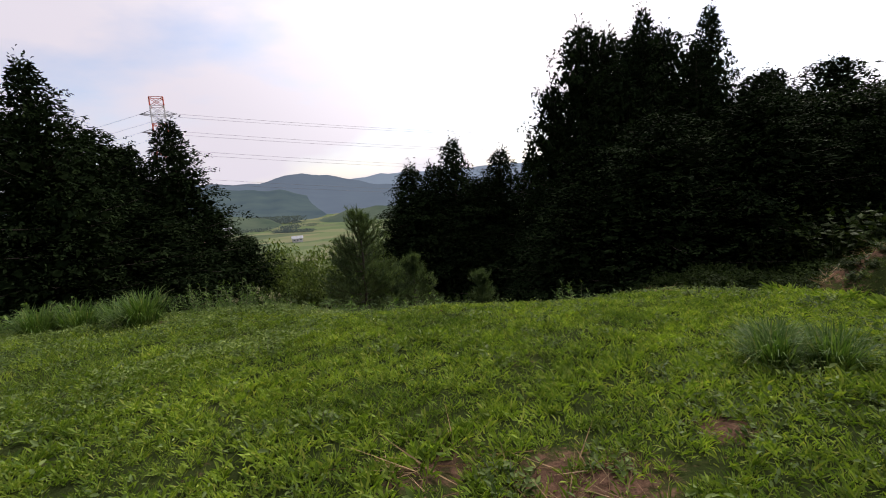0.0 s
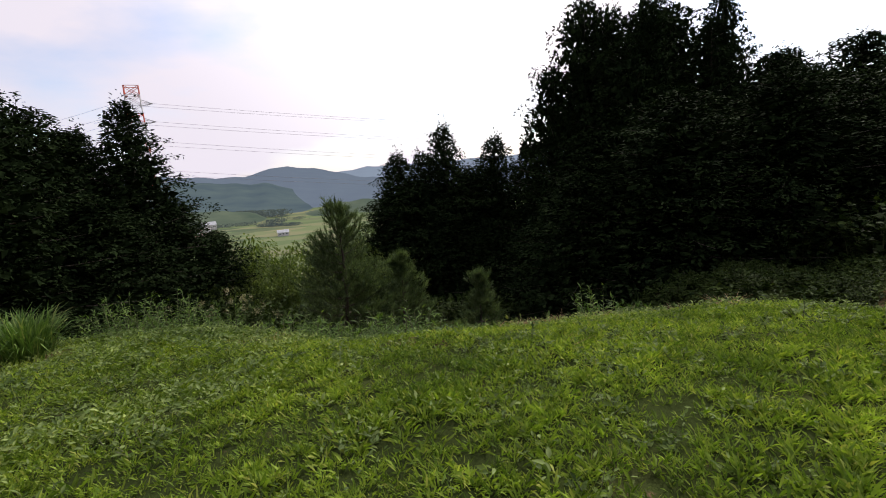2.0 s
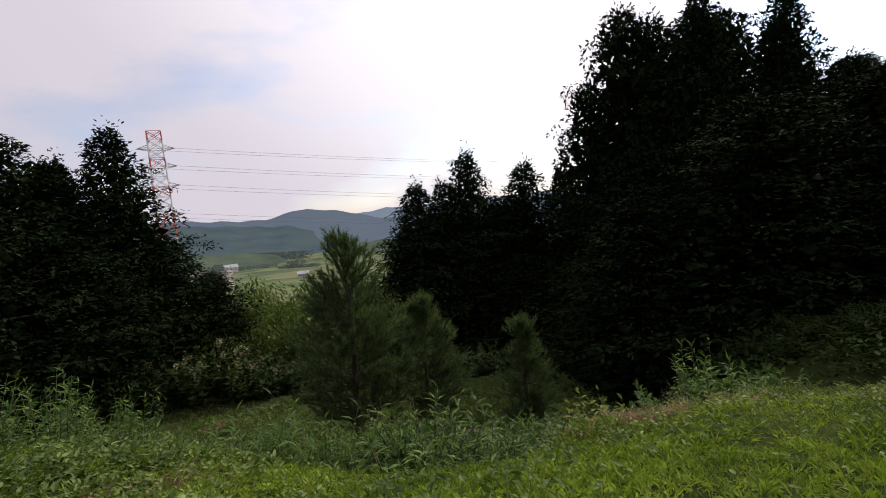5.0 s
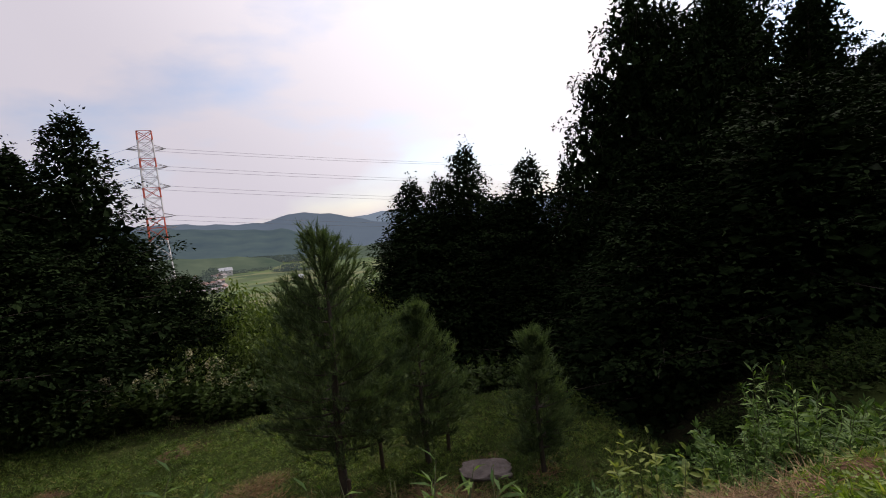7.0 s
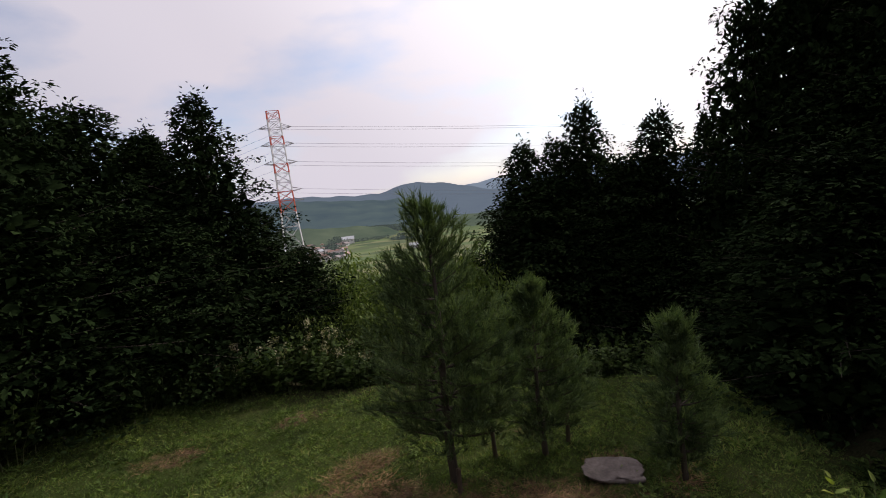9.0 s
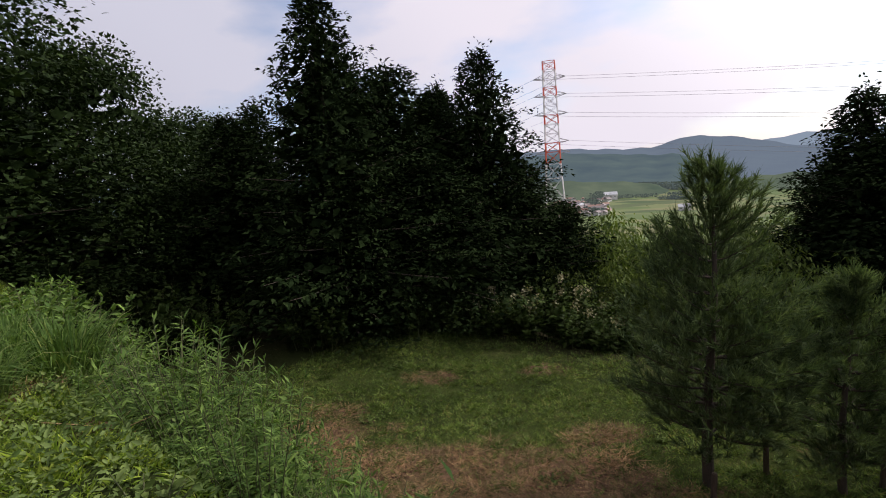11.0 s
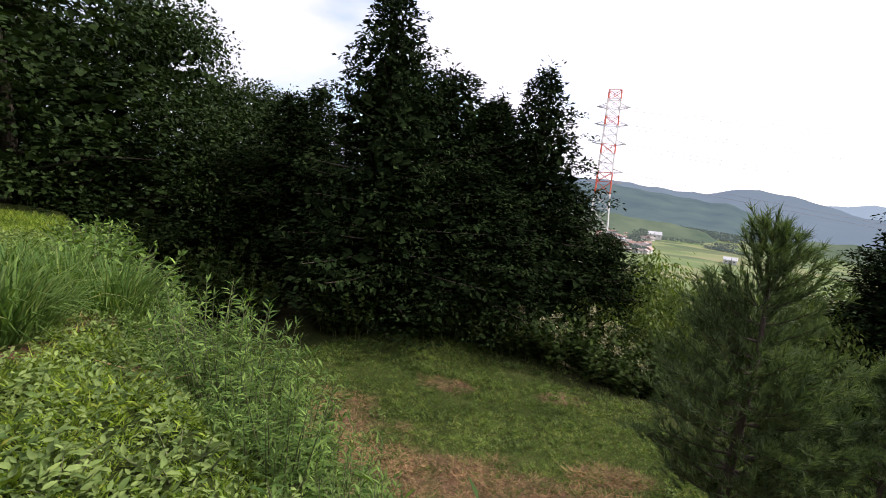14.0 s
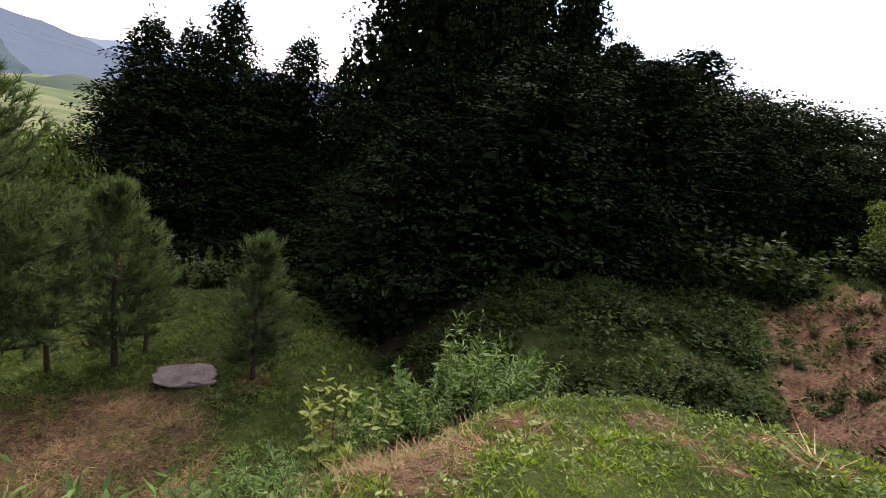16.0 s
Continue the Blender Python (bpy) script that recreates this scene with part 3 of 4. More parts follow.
FROND = [(0, 0, 0), (0.24, 0.45, 0.05), (0, 1.0, -0.24), (-0.24, 0.45, 0.05)]


def core_np(r, n, radius_at, z0, z1, size):
    """Inner sprays that close the heart of a crown."""
    z = z0 + (z1 - z0) * r.uniform(0, 1, n) ** 0.9
    a = r.uniform(0, 2 * np.pi, n)
    reach = np.maximum(radius_at((z - z0) / (z1 - z0)), 0.15)
    d = reach * r.uniform(0.03, 0.70, n)
    p = np.stack([d * np.cos(a), d * np.sin(a), z], -1)
    al = np.stack([np.cos(a), np.sin(a), r.normal(-0.2, 0.5, n)], -1) + r.normal(0, 0.5, (n, 3))
    big = size * r.uniform(0.6, 1.2, n) * np.clip(reach / 2.0, 0.3, 1.0)
    return scatter(WIDE, SPRAY_F, p - al * big[:, None] * 0.4, *frames_from(al, r), big)


def conifer_meshes(seed, h=14.0, radius=3.0, base=0.05, power=0.7, limbs=84, sprays=35, ragged=0.34, size=0.21, shell=4000):
    """A cypress-like conifer: limbs that rise from the trunk, each hung with lobed clumps of flat sprays."""
    r = np.random.default_rng(seed)
    bend = r.normal(0, 0.12, 2)
    tz = np.linspace(-0.4, h * 0.985, 9)
    wood = [tube_np(np.stack([bend[0] * (tz / h) ** 2, bend[1] * (tz / h) ** 2, tz], -1), 0.017 * h * (1 - tz / h * 0.97), 8)]
    pl, al, sz = [], [], []

    def shape(f):
        return radius * ((1 - f) ** power + 0.035) * np.minimum(1.0, 0.72 + 2.2 * f)

    for k in range(limbs):
        f = np.clip((k + r.uniform(0, 1)) / limbs, 0, 0.985) ** 0.9
        z = h * (base + (0.97 - base) * f)
        a = k * 2.4 + r.normal(0, 0.35)
        L = shape(f) * (1.12 - ragged * r.uniform(0, 1) ** 1.4 * 1.6)
        d = np.array([np.cos(a), np.sin(a), 0])
        s = np.array([-np.sin(a), np.cos(a), 0])
        rise = r.uniform(-0.05, 0.22) + 0.55 * f
        t = np.linspace(0, 1, 4)
        line = np.array([0, 0, z]) + d * (L * t)[:, None] + s * (r.normal(0, 0.10) * L * t ** 2)[:, None] + np.array([0, 0, 1.0]) * (L * (rise * t - 0.22 * t ** 2 + 0.12 * t ** 4))[:, None]
        wood.append(tube_np(line, 0.055 * (1.08 - f) * (1.06 - t) + 0.006, 3))
        n = 2 + int(L / 0.62)
        for u in np.linspace(0.30, 1.0, n):
            c = np.array([np.interp(u, t, line[:, i]) for i in range(3)]) + s * r.normal(0, 0.20 * L * u) + np.array([0, 0, r.normal(0.05, 0.16)])
            rc = (0.24 + 0.090 * L) * r.uniform(0.7, 1.25) * (1.1 - 0.25 * u)
            m = max(6, int(sprays * (0.55 + 0.45 * u) * min(1.0, 0.35 + rc) * (1.0 if f > 0.3 else 0.55)))
            q = r.normal(size=(m, 3))
            q /= np.linalg.norm(q, axis=1)[:, None]
            q *= rc * r.uniform(0.35, 1.0, (m, 1)) * np.array([1.15, 1.15, 0.55])
            pl.append(c + q)
            al.append(q / rc * 0.9 + d * 0.45 + r.normal(0, 0.3, (m, 3)) + np.array([0, 0, -0.22]))
            sz.append(size * r.uniform(0.5, 1.2, m) * (1.05 - 0.25 * f) * (1.0 if f > 0.3 else 1.4))
    # the outer skin of the crown, lobed and drooping
    f = r.uniform(0, 1, shell) ** 0.85
    a = r.uniform(0, 2 * np.pi, shell)
    lobe = 0.82 + 0.11 * np.sin(5 * a + 17 * f + seed) + 0.11 * np.sin(3 * a - 31 * f) + 0.07 * np.sin(9 * a + 53 * f + 2 * seed)
    rad = shape(f) * lobe * r.uniform(0.80, 1.0, shell)
    zz = h * (base + (0.985 - base) * f) + rad * (0.35 * f) + r.normal(0, 0.12, shell)
    out_dir = np.stack([np.cos(a), np.sin(a), np.zeros(shell)], -1)
    pl.append(out_dir * rad[:, None] + np.array([0, 0, 1.0]) * zz[:, None])
    al.append(out_dir * 0.8 + r.normal(0, 0.55, (shell, 3)) + np.array([0, 0, -0.25]) + np.array([0, 0, 0.5]) * f[:, None])
    sz.append(size * r.uniform(0.6, 1.25, shell))
    m = 150
    q = r.normal(size=(m, 3)) * np.array([0.17, 0.17, 0.42]) * (h / 14)
    pl.append(np.array([bend[0], bend[1], h * 0.965]) + q)
    al.append(q * np.array([1.5, 1.5, 0]) + r.normal(0, 0.3, (m, 3)) + np.array([0, 0, 0.55]))
    sz.append(size * r.uniform(0.6, 1.0, m))
    pl, al, sz = np.concatenate(pl), np.concatenate(al), np.concatenate(sz)
    out = scatter(FROND, SPRAY_F, pl, *flat_frames(al, r, 0.9), sz)
    core = core_np(r, 2000, lambda f: shape(f * 0.95) * 0.95, h * base, h * 0.95, 0.50)
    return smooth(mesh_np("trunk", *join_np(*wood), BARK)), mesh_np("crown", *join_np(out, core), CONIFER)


def broad_meshes(seed, h=12.0, radius=3.6, clumps=70, leaves=95, size=0.30, base=0.25, material=None):
    r = np.random.default_rng(seed)
    tz = np.linspace(-0.4, h * 0.8, 8)
    trunk = tube_np(np.stack([0.25 * np.sin(tz * 0.4), 0.2 * np.cos(tz * 0.5) - 0.2, tz], -1), 0.018 * h * (1.05 - tz / h), 8)
    limbs = limbs_np(r, h * 0.9, base, 22, radius, 0.09)
    pl, al, sz = [], [], []
    for k in range(clumps):
        f = r.uniform(0, 1)
        z = h * (base + (0.97 - base) * f)
        env = radius * np.sin(np.pi * (0.16 + 0.78 * f)) ** 0.7
        a = r.uniform(0, 2 * np.pi)
        rr = env * r.uniform(0.35, 1.0) ** 0.6
        c = np.array([rr * np.cos(a), rr * np.sin(a), z])
        cr = r.uniform(0.5, 1.0) * radius * 0.28
        p = r.normal(size=(leaves, 3))
        p /= np.linalg.norm(p, axis=1)[:, None]
        p *= cr * r.uniform(0.45, 1.05, (leaves, 1)) * np.array([1.15, 1.15, 0.75])
        pl.append(c + p)
        al.append(p + r.normal(size=p.shape) * cr * 0.6 + np.array([0, 0, -0.12]))
        sz.append(size * r.uniform(0.6, 1.2, leaves))
    pl, al, sz = np.concatenate(pl), np.concatenate(al), np.concatenate(sz)
    leaf = scatter(SPRAY, SPRAY_F, pl, *flat_frames(al, r, 0.7), sz)
    core = core_np(r, 1900 if not material else 10, lambda f: radius * np.sin(np.pi * (0.16 + 0.78 * f)) ** 0.7, h * base, h * 0.93, 0.42)
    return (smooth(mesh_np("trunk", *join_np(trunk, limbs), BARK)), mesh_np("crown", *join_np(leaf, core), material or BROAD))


CONIFERS = [conifer_meshes(21, 14, 4.3, power=0.78), conifer_meshes(22, 14, 3.8, power=0.70, ragged=0.36),
            conifer_meshes(23, 14, 4.7, base=0.02, power=0.55, limbs=84, sprays=28, size=0.235, shell=3800), conifer_meshes(24, 14, 3.3, power=0.60, ragged=0.38)]
BROADS = [broad_meshes(31, radius=4.6, clumps=150, leaves=140, size=0.185, base=0.08), broad_meshes(32, radius=5.2, clumps=170, leaves=140, size=0.185, base=0.06), broad_meshes(33, radius=4.2, clumps=110, leaves=110, size=0.20, base=0.04),
          broad_meshes(34, radius=4.6, clumps=90, leaves=45, size=0.42, base=0.06)]


def plant_tree(meshes, native, x, y, top, wide, turn, name, label, category, group):
    z = gz1(x, y)
    k = (top - z) / native
    ob = thing(name, Matrix.LocRotScale((x, y, z), Euler((0, 0, radians(turn))), (wide * k, wide * k, k)), label, category, group)
    for nm, me in zip(("trunk", "crown"), meshes):
        part(nm, me, ob)
    return ob


# x, y, z of the top, width factor, variant
CONIFER_SPOTS = [
    # left wood beside the terrace
    (-13.3, 25.7, 5.3, 1.0, 0), (-14.9, 19.3, 6.9, 1.0, 0), (-15.8, 23.0, 4.9, 1.0, 2), (-15.0, 24.8, 4.2, 0.9, 1), (-18.6, 22.6, 5.6, 1.0, 2),
    (-20.5, 18.6, 3.6, 1.0, 1), (-12.6, 27.2, 0.9, 1.1, 1), (-17.5, 27.5, 4.5, 1.0, 2), (-24.0, 21.5, 4.6, 1.0, 1),
    (-11.4, 28.6, -1.0, 0.9, 2), (-15.2, 19.6, 1.5, 1.2, 2), (-13.2, 22.6, 1.2, 1.1, 2),
    # middle group beyond the pines
    (1.15, 33.7, 3.9, 1.0, 1), (-0.2, 33.0, 2.3, 1.0, 3), (-1.8, 33.8, 2.4, 1.1, 1), (4.2, 32.8, 2.9, 1.05, 3), (2.6, 34.4, 0.9, 1.0, 1), (-0.9, 32.4, 0.6, 1.1, 2), (3.2, 33.4, 1.2, 1.1, 2), (-2.4, 35.0, -0.2, 1.0, 2),
    (0.4, 31.6, -1.2, 1.0, 2), (3.4, 31.0, -1.8, 1.0, 2),
    # tall group on the other side
    (9.2, 30.8, 9.6, 1.05, 2), (12.4, 29.6, 9.9, 0.95, 0), (15.4, 28.2, 9.4, 0.9, 0), (7.2, 30.2, 6.0, 0.9, 2), (10.6, 27.6, 7.0, 0.95, 2), (13.8, 26.4, 7.2, 0.95, 1),
    (17.4, 27.4, 5.5, 0.9, 2), (10.9, 31.4, 9.2, 1.1, 2), (13.9, 30.4, 8.9, 1.1, 2), (11.6, 28.6, 8.4, 1.0, 2), (6.2, 32.5, 2.5, 0.9, 1), (8.4, 27.6, 2.6, 1.1, 2), (11.8, 24.6, 3.0, 1.1, 2), (16.0, 23.8, 4.4, 1.0, 2),
    (19.4, 24.6, 5.6, 1.0, 2), (20.0, 30.0, 6.2, 0.9, 2), (6.6, 26.6, -1.6, 1.2, 2),
    (9.6, 21.4, 3.4, 1.1, 2), (13.4, 20.8, 3.8, 1.1, 2), (6.2, 22.8, 0.6, 1.1, 2), (17.0, 19.6, 2.4, 1.0, 2),
]
for n, (x, y, top, wide, k) in enumerate(CONIFER_SPOTS):
    plant_tree(CONIFERS[k], 14.0, x, y, top, wide * 14 / max(top - gz1(x, y), 8), n * 67.0, "conifer_tree", "tall dark green conifer with drooping feathery sprays", "conifer", "conifers round the terrace")
BROAD_SPOTS = [
    (-24.4, 14.7, 6.9, 0.9, 0), (-21.0, 9.7, 8.8, 1.05, 1), (-18.6, 4.0, 8.6, 1.25, 1), (-32.0, 22.0, 5.2, 1.0, 0), (-25.5, 6.0, 9.0, 1.2, 2), (-27.5, 18.5, 5.0, 1.0, 2),
    (-22.5, 12.2, 4.0, 1.1, 2), (-28.5, 12.0, 6.6, 1.0, 2), (-24.0, -1.0, 8.0, 1.3, 2), (-23.0, 17.2, 1.0, 1.0, 0), (-29.0, 2.0, 7.5, 1.2, 2),
    (18.9, 23.7, 4.1, 0.9, 1), (21.0, 21.8, 4.2, 0.95, 0), (23.4, 20.2, 3.9, 1.0, 1), (23.0, 16.6, 3.3, 1.0, 0), (26.0, 13.0, 3.8, 1.1, 3), (20.5, 18.5, 2.6, 0.9, 2),
    (24.0, 9.0, 4.0, 1.1, 3), (28.0, 18.0, 3.4, 1.1, 3), (22.0, 26.0, 4.2, 1.0, 0), (25.5, 23.5, 3.9, 1.0, 1), (17.6, 20.6, 0.8, 1.0, 2),
    # unseen trees, added behind the start to cut sky light on tree fronts
    (-18.0, -14.0, 9.0, 1.3, 3), (-9.0, -17.0, 10.0, 1.3, 3), (0.0, -18.0, 10.5, 1.3, 3), (9.0, -16.0, 10.0, 1.3, 3), (17.0, -10.0, 8.5, 1.3, 3), (20.0, 0.0, 6.0, 1.2, 3),
]
# includes the six unseen light-blocking trees at the list's end
for n, (x, y, top, wide, k) in enumerate(BROAD_SPOTS):
    plant_tree(BROADS[k], 12.0, x, y, top, wide * 12 / max(top - gz1(x, y), 7), n * 51.0, "broadleaf_tree", "dense dark green broadleaf tree at the edge of the wood", "tree", "broadleaf trees round the clearing")

# bamboo and brush beyond the terrace
def bamboo_meshes(seed):
    r = np.random.default_rng(seed)
    stems, pl, al, sz = [], [], [], []
    for k in range(9):
        a, lean = r.uniform(0, 2 * np.pi), r.uniform(0.5, 1.6)
        H = r.uniform(4.0, 5.6)
        b = r.normal(0, 0.35, 2)
        t = np.linspace(0.0, 1, 8)
        line = np.stack([b[0] + lean * np.cos(a) * t ** 2.6, b[1] + lean * np.sin(a) * t ** 2.6, H * (t - 0.16 * t ** 4)], -1)
        stems.append(tube_np(line, 0.03 * (1.05 - t), 5))
        for j in range(230):
            u = r.uniform(0.3, 1)
            c = np.array([np.interp(u, t, line[:, i]) for i in range(3)])
            off = r.normal(0, 0.32 * (0.5 + u * 0.5), 3) * np.array([1, 1, 0.7])
            pl.append(c + off)
            al.append(np.array([off[0], off[1], -0.25 - 0.2 * r.uniform()]) + r.normal(0, 0.15, 3))
            sz.append(r.uniform(0.16, 0.30))
    tpl = [(0, 0, 0), (0.17, 0.3, 0.03), (0, 1, -0.15), (-0.17, 0.3, 0.03)]
    v, f = scatter(tpl, SPRAY_F, np.array(pl), *flat_frames(np.array(al), r, 0.5), np.array(sz))
    return [mesh_np("stem", *st, BAMBOO_STEM) for st in stems], mesh_np("leaves", v, f, BAMBOO)


BAMBOOS = [bamboo_meshes(41), bamboo_meshes(42)]
for n, (x, y, top) in enumerate([(-11.3, 30.9, -2.4), (-10.0, 29.4, -3.4), (-8.9, 31.5, -2.8), (-12.3, 29.6, -3.2), (-7.4, 30.6, -3.2), (-6.0, 32.0, -2.9), (-9.6, 27.6, -4.4), (-11.2, 27.2, -4.0), (-4.6, 31.0, -3.3), (-8.2, 28.6, -4.2), (-6.6, 28.4, -4.6), (-3.2, 29.6, -3.6), (-10.4, 33.5, -2.6), (-5.2, 34.5, -3.0)]):
    z = gz1(x, y)
    k = (top + 0.75 - z) / 4.9
    ob = thing("bamboo_clump", Matrix.LocRotScale((x, y, z), Euler((0, 0, n * 1.3)), (max(k, 0.75), max(k, 0.75), k)), "yellow-green bamboo clump with arching leafy tips", "bamboo", "bamboo beyond the terrace")
    for me in BAMBOOS[n % 2][0]:
        part("stem", me, ob)
    part("leaves", BAMBOOS[n % 2][1], ob)


# ---- young pines on the terrace ----
NEEDLE = [(-0.040, 0, 0), (0.040, 0, 0), (0, 1, 0)]


def pine_meshes(seed, h, radius, whorls, base=0.17):
    r = np.random.default_rng(seed)
    tz = np.linspace(-0.15, h * 0.97, 12)
    trunk = tube_np(np.stack([0.04 * np.sin(tz * 1.3), 0.05 * np.sin(tz * 0.9 + 1), tz], -1), 0.016 * h * (1.03 - tz / h) + 0.008, 8)
    wood, tips = [], []
    for k in range(whorls):
        f = k / (whorls - 1)
        z = h * (base + (0.95 - base) * f)
        for j in range(8 if f < 0.8 else 5):
            a = r.uniform(0, 2 * np.pi)
            L = radius * (np.clip(1.04 - f, 0.05, 1) ** 0.7) * min(1.0, 0.7 + f * 1.5) * r.uniform(0.7, 1.1)
            rise = 0.15 + 0.75 * f + r.normal(0, 0.08)
            d = np.array([np.cos(a), np.sin(a), 0])
            t = np.linspace(0, 1, 5)
            line = np.array([0, 0, z]) + d * (L * t)[:, None] + np.array([0, 0, 1.0]) * (rise * L * t ** 1.7)[:, None]
            wood.append(tube_np(line, 0.022 * (1.1 - f) * (1.08 - t) + 0.004, 5))
            for u in np.linspace(0.28, 1, max(3, int(L / 0.17))):
                c = np.array([np.interp(u, t, line[:, i]) for i in range(3)])
                g = np.array([d[0], d[1], 0.4 + rise])
                tips.append((c, g))
                for _ in range(2):
                    s = r.normal(0, 1, 3) * np.array([1, 1, 0.5])
                    tips.append((c + s * 0.17 * (0.5 + L * 0.5), g * 0.8 + s * 0.5 + np.array([0, 0, 0.9])))
    candles = set(range(len(tips), len(tips) + 14 + 30))
    for u in np.linspace(0.78, 1.0, 14):
        tips.append((np.array([0, 0, h * u]), np.array([0, 0, 1.0])))
    for j in range(5):
        a = j * 1.26 + 0.3
        for u in np.linspace(0.2, 1, 6):
            tips.append((np.array([np.cos(a) * 0.36 * u, np.sin(a) * 0.36 * u, h * 0.80 + (0.12 + 0.02 * (j % 3)) * h * u]), np.array([np.cos(a) * 0.3, np.sin(a) * 0.3, 1.0])))
    c = np.repeat(np.array([p for p, g in tips]), 26, 0)
    g = np.repeat(np.array([g / np.linalg.norm(g) for p, g in tips]), 26, 0)
    tight = np.repeat(np.array([0.18 if k in candles else 0.42 for k in range(len(tips))]), 26)[:, None]
    al = g * 1.0 + r.normal(0, 1.0, c.shape) * tight
    c = c + g * r.uniform(-0.09, 0.09, (len(c), 1))
    v, f = scatter(NEEDLE, [(0, 1, 2)], c, *frames_from(al, r), r.uniform(0.13, 0.25, len(c)))
    return smooth(mesh_np("trunk", *join_np(trunk, *wood), BARK)), mesh_np("needles", v, f, PINE)


for x, y, top, h, rad, seed, wh, label in ((-3.05, 18.4, 0.5, 5.9, 1.8, 51, 17, "young pine with long upright candles on the lawn"), (-1.25, 19.5, -1.5, 3.95, 1.25, 52, 11, "smaller young pine beside a taller pine"), (1.36, 18.6, -2.2, 3.2, 0.8, 53, 9, "slender pine sapling on the shaded terrace")):
    z = gz1(x, y)
    ob = thing("young_pine", pose(x, y, z, 0, 0, seed * 31), label, "pine tree", "young pines on the terrace")
    for nm, me in zip(("trunk", "needles"), pine_meshes(seed, top - z, rad, wh)):
        part(nm, me, ob)


# ---- shrubs and weeds ----
LEAF6 = [(0, 0, 0), (0.20, 0.28, 0.05), (0.17, 0.66, 0.03), (0, 1, -0.10), (-0.17, 0.66, 0.03), (-0.20, 0.28, 0.05)]
LEAF6_F = [(0, 1, 2, 3), (0, 3, 4, 5)]
LANCE = [(0, 0, 0), (0.085, 0.42, 0.03), (0, 1, -0.16), (-0.085, 0.42, 0.03)]


def weed_meshes(seed, h, spread, stems, leaves, leaf, template, material, droop=0.0, top_only=False):
    """An upright bushy weed: thin stems with leaves all the way up."""
    r = np.random.default_rng(seed)
    st, pl, al, sz = [], [], [], []
    for k in range(stems):
        a = r.uniform(0, 2 * np.pi)
        b = np.array([np.cos(a), np.sin(a)]) * spread * r.uniform(0, 1) ** 0.6 * 0.6
        out = np.array([np.cos(a), np.sin(a)]) * spread * r.uniform(0.1, 0.6)
        H = h * r.uniform(0.55, 1.05)
        t = np.linspace(-0.08, 1, 4)
        tt = np.clip(t, 0, 1)
        line = np.stack([b[0] + out[0] * tt ** 1.4, b[1] + out[1] * tt ** 1.4, H * t - droop * H * tt ** 3], -1)
        st.append(tube_np(line, 0.008 * (1.2 - tt), 3))
        for j in range(leaves):
            u = r.uniform(0.5 if top_only else 0.12, 1.0)
            c = np.array([np.interp(u, t, line[:, i]) for i in range(3)])
            g = r.uniform(0, 2 * np.pi)
            pl.append(c)
            al.append(np.array([np.cos(g), np.sin(g), r.uniform(-0.1, 0.8) + (0.9 if u > 0.93 else 0)]))
            sz.append(leaf * r.uniform(0.6, 1.15) * (1.1 - 0.35 * u))
    v, f = scatter(template, LEAF6_F if len(template) == 6 else SPRAY_F, np.array(pl), *flat_frames(np.array(al), r, 0.35), np.array(sz))
    return mesh_np("stems", *join_np(*st), STEM), mesh_np("leaves", v, f, material)


def put_weed(meshes, x, y, scale, turn, name, label, category, group, sink=0.03):
    ob = thing(name, Matrix.LocRotScale((x, y, gz1(x, y) - sink), Euler((0, 0, turn)), (scale,) * 3), label, category, group)
    for nm, me in zip(("stem_tuft", "foliage"), meshes):
        o = part(nm, me, ob)
        if nm == "stem_tuft":
            tagged(o, kind="stuff")
    return ob


GOLDENROD = [weed_meshes(61 + k, 1.0, 0.44, 30, 46, 0.125, LANCE, BUSH) for k in range(3)]
ROUNDLEAF = [weed_meshes(71 + k, 0.6, 0.6, 26, 22, 0.12, LEAF6, BUSH) for k in range(2)]
SASA = [weed_meshes(76 + k, 0.55, 0.5, 18, 13, 0.15, LANCE, BUSH) for k in range(2)]
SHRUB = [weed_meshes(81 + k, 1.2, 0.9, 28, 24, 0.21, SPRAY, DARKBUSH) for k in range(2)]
BIGLEAF = weed_meshes(86, 1.0, 0.7, 24, 24, 0.165, LEAF6, BUSH, top_only=True)
LOWWEED = [weed_meshes(87 + k, 0.18, 0.26, 10, 9, 0.085, LEAF6, COVER) for k in range(3)]
PALE = weed_meshes(85, 1.2, 0.5, 12, 22, 0.15, LEAF6, VINE)

wr = random.Random(9)
# hedge of tall weeds along the rim, beside the straw slope
for x, y, k in ((-2.9, 10.85, 0.9), (-3.35, 10.55, 1.0), (-3.7, 10.8, 1.2), (-4.1, 10.55, 1.25), (-4.45, 10.85, 1.35), (-4.85, 10.55, 1.3), (-5.3, 10.75, 1.2), (-5.8, 10.7, 0.8), (-3.3, 11.1, 1.1), (-4.0, 11.3, 1.3), (-4.8, 11.2, 1.4), (-2.5, 10.85, 0.7)):
    put_weed(GOLDENROD[wr.randrange(3)], x - 0.35, y, k * 0.85, wr.uniform(0, 6), "tall_weed", "bushy bright green weed with narrow leaves on the rim", "weed", "tall weeds along the rim")
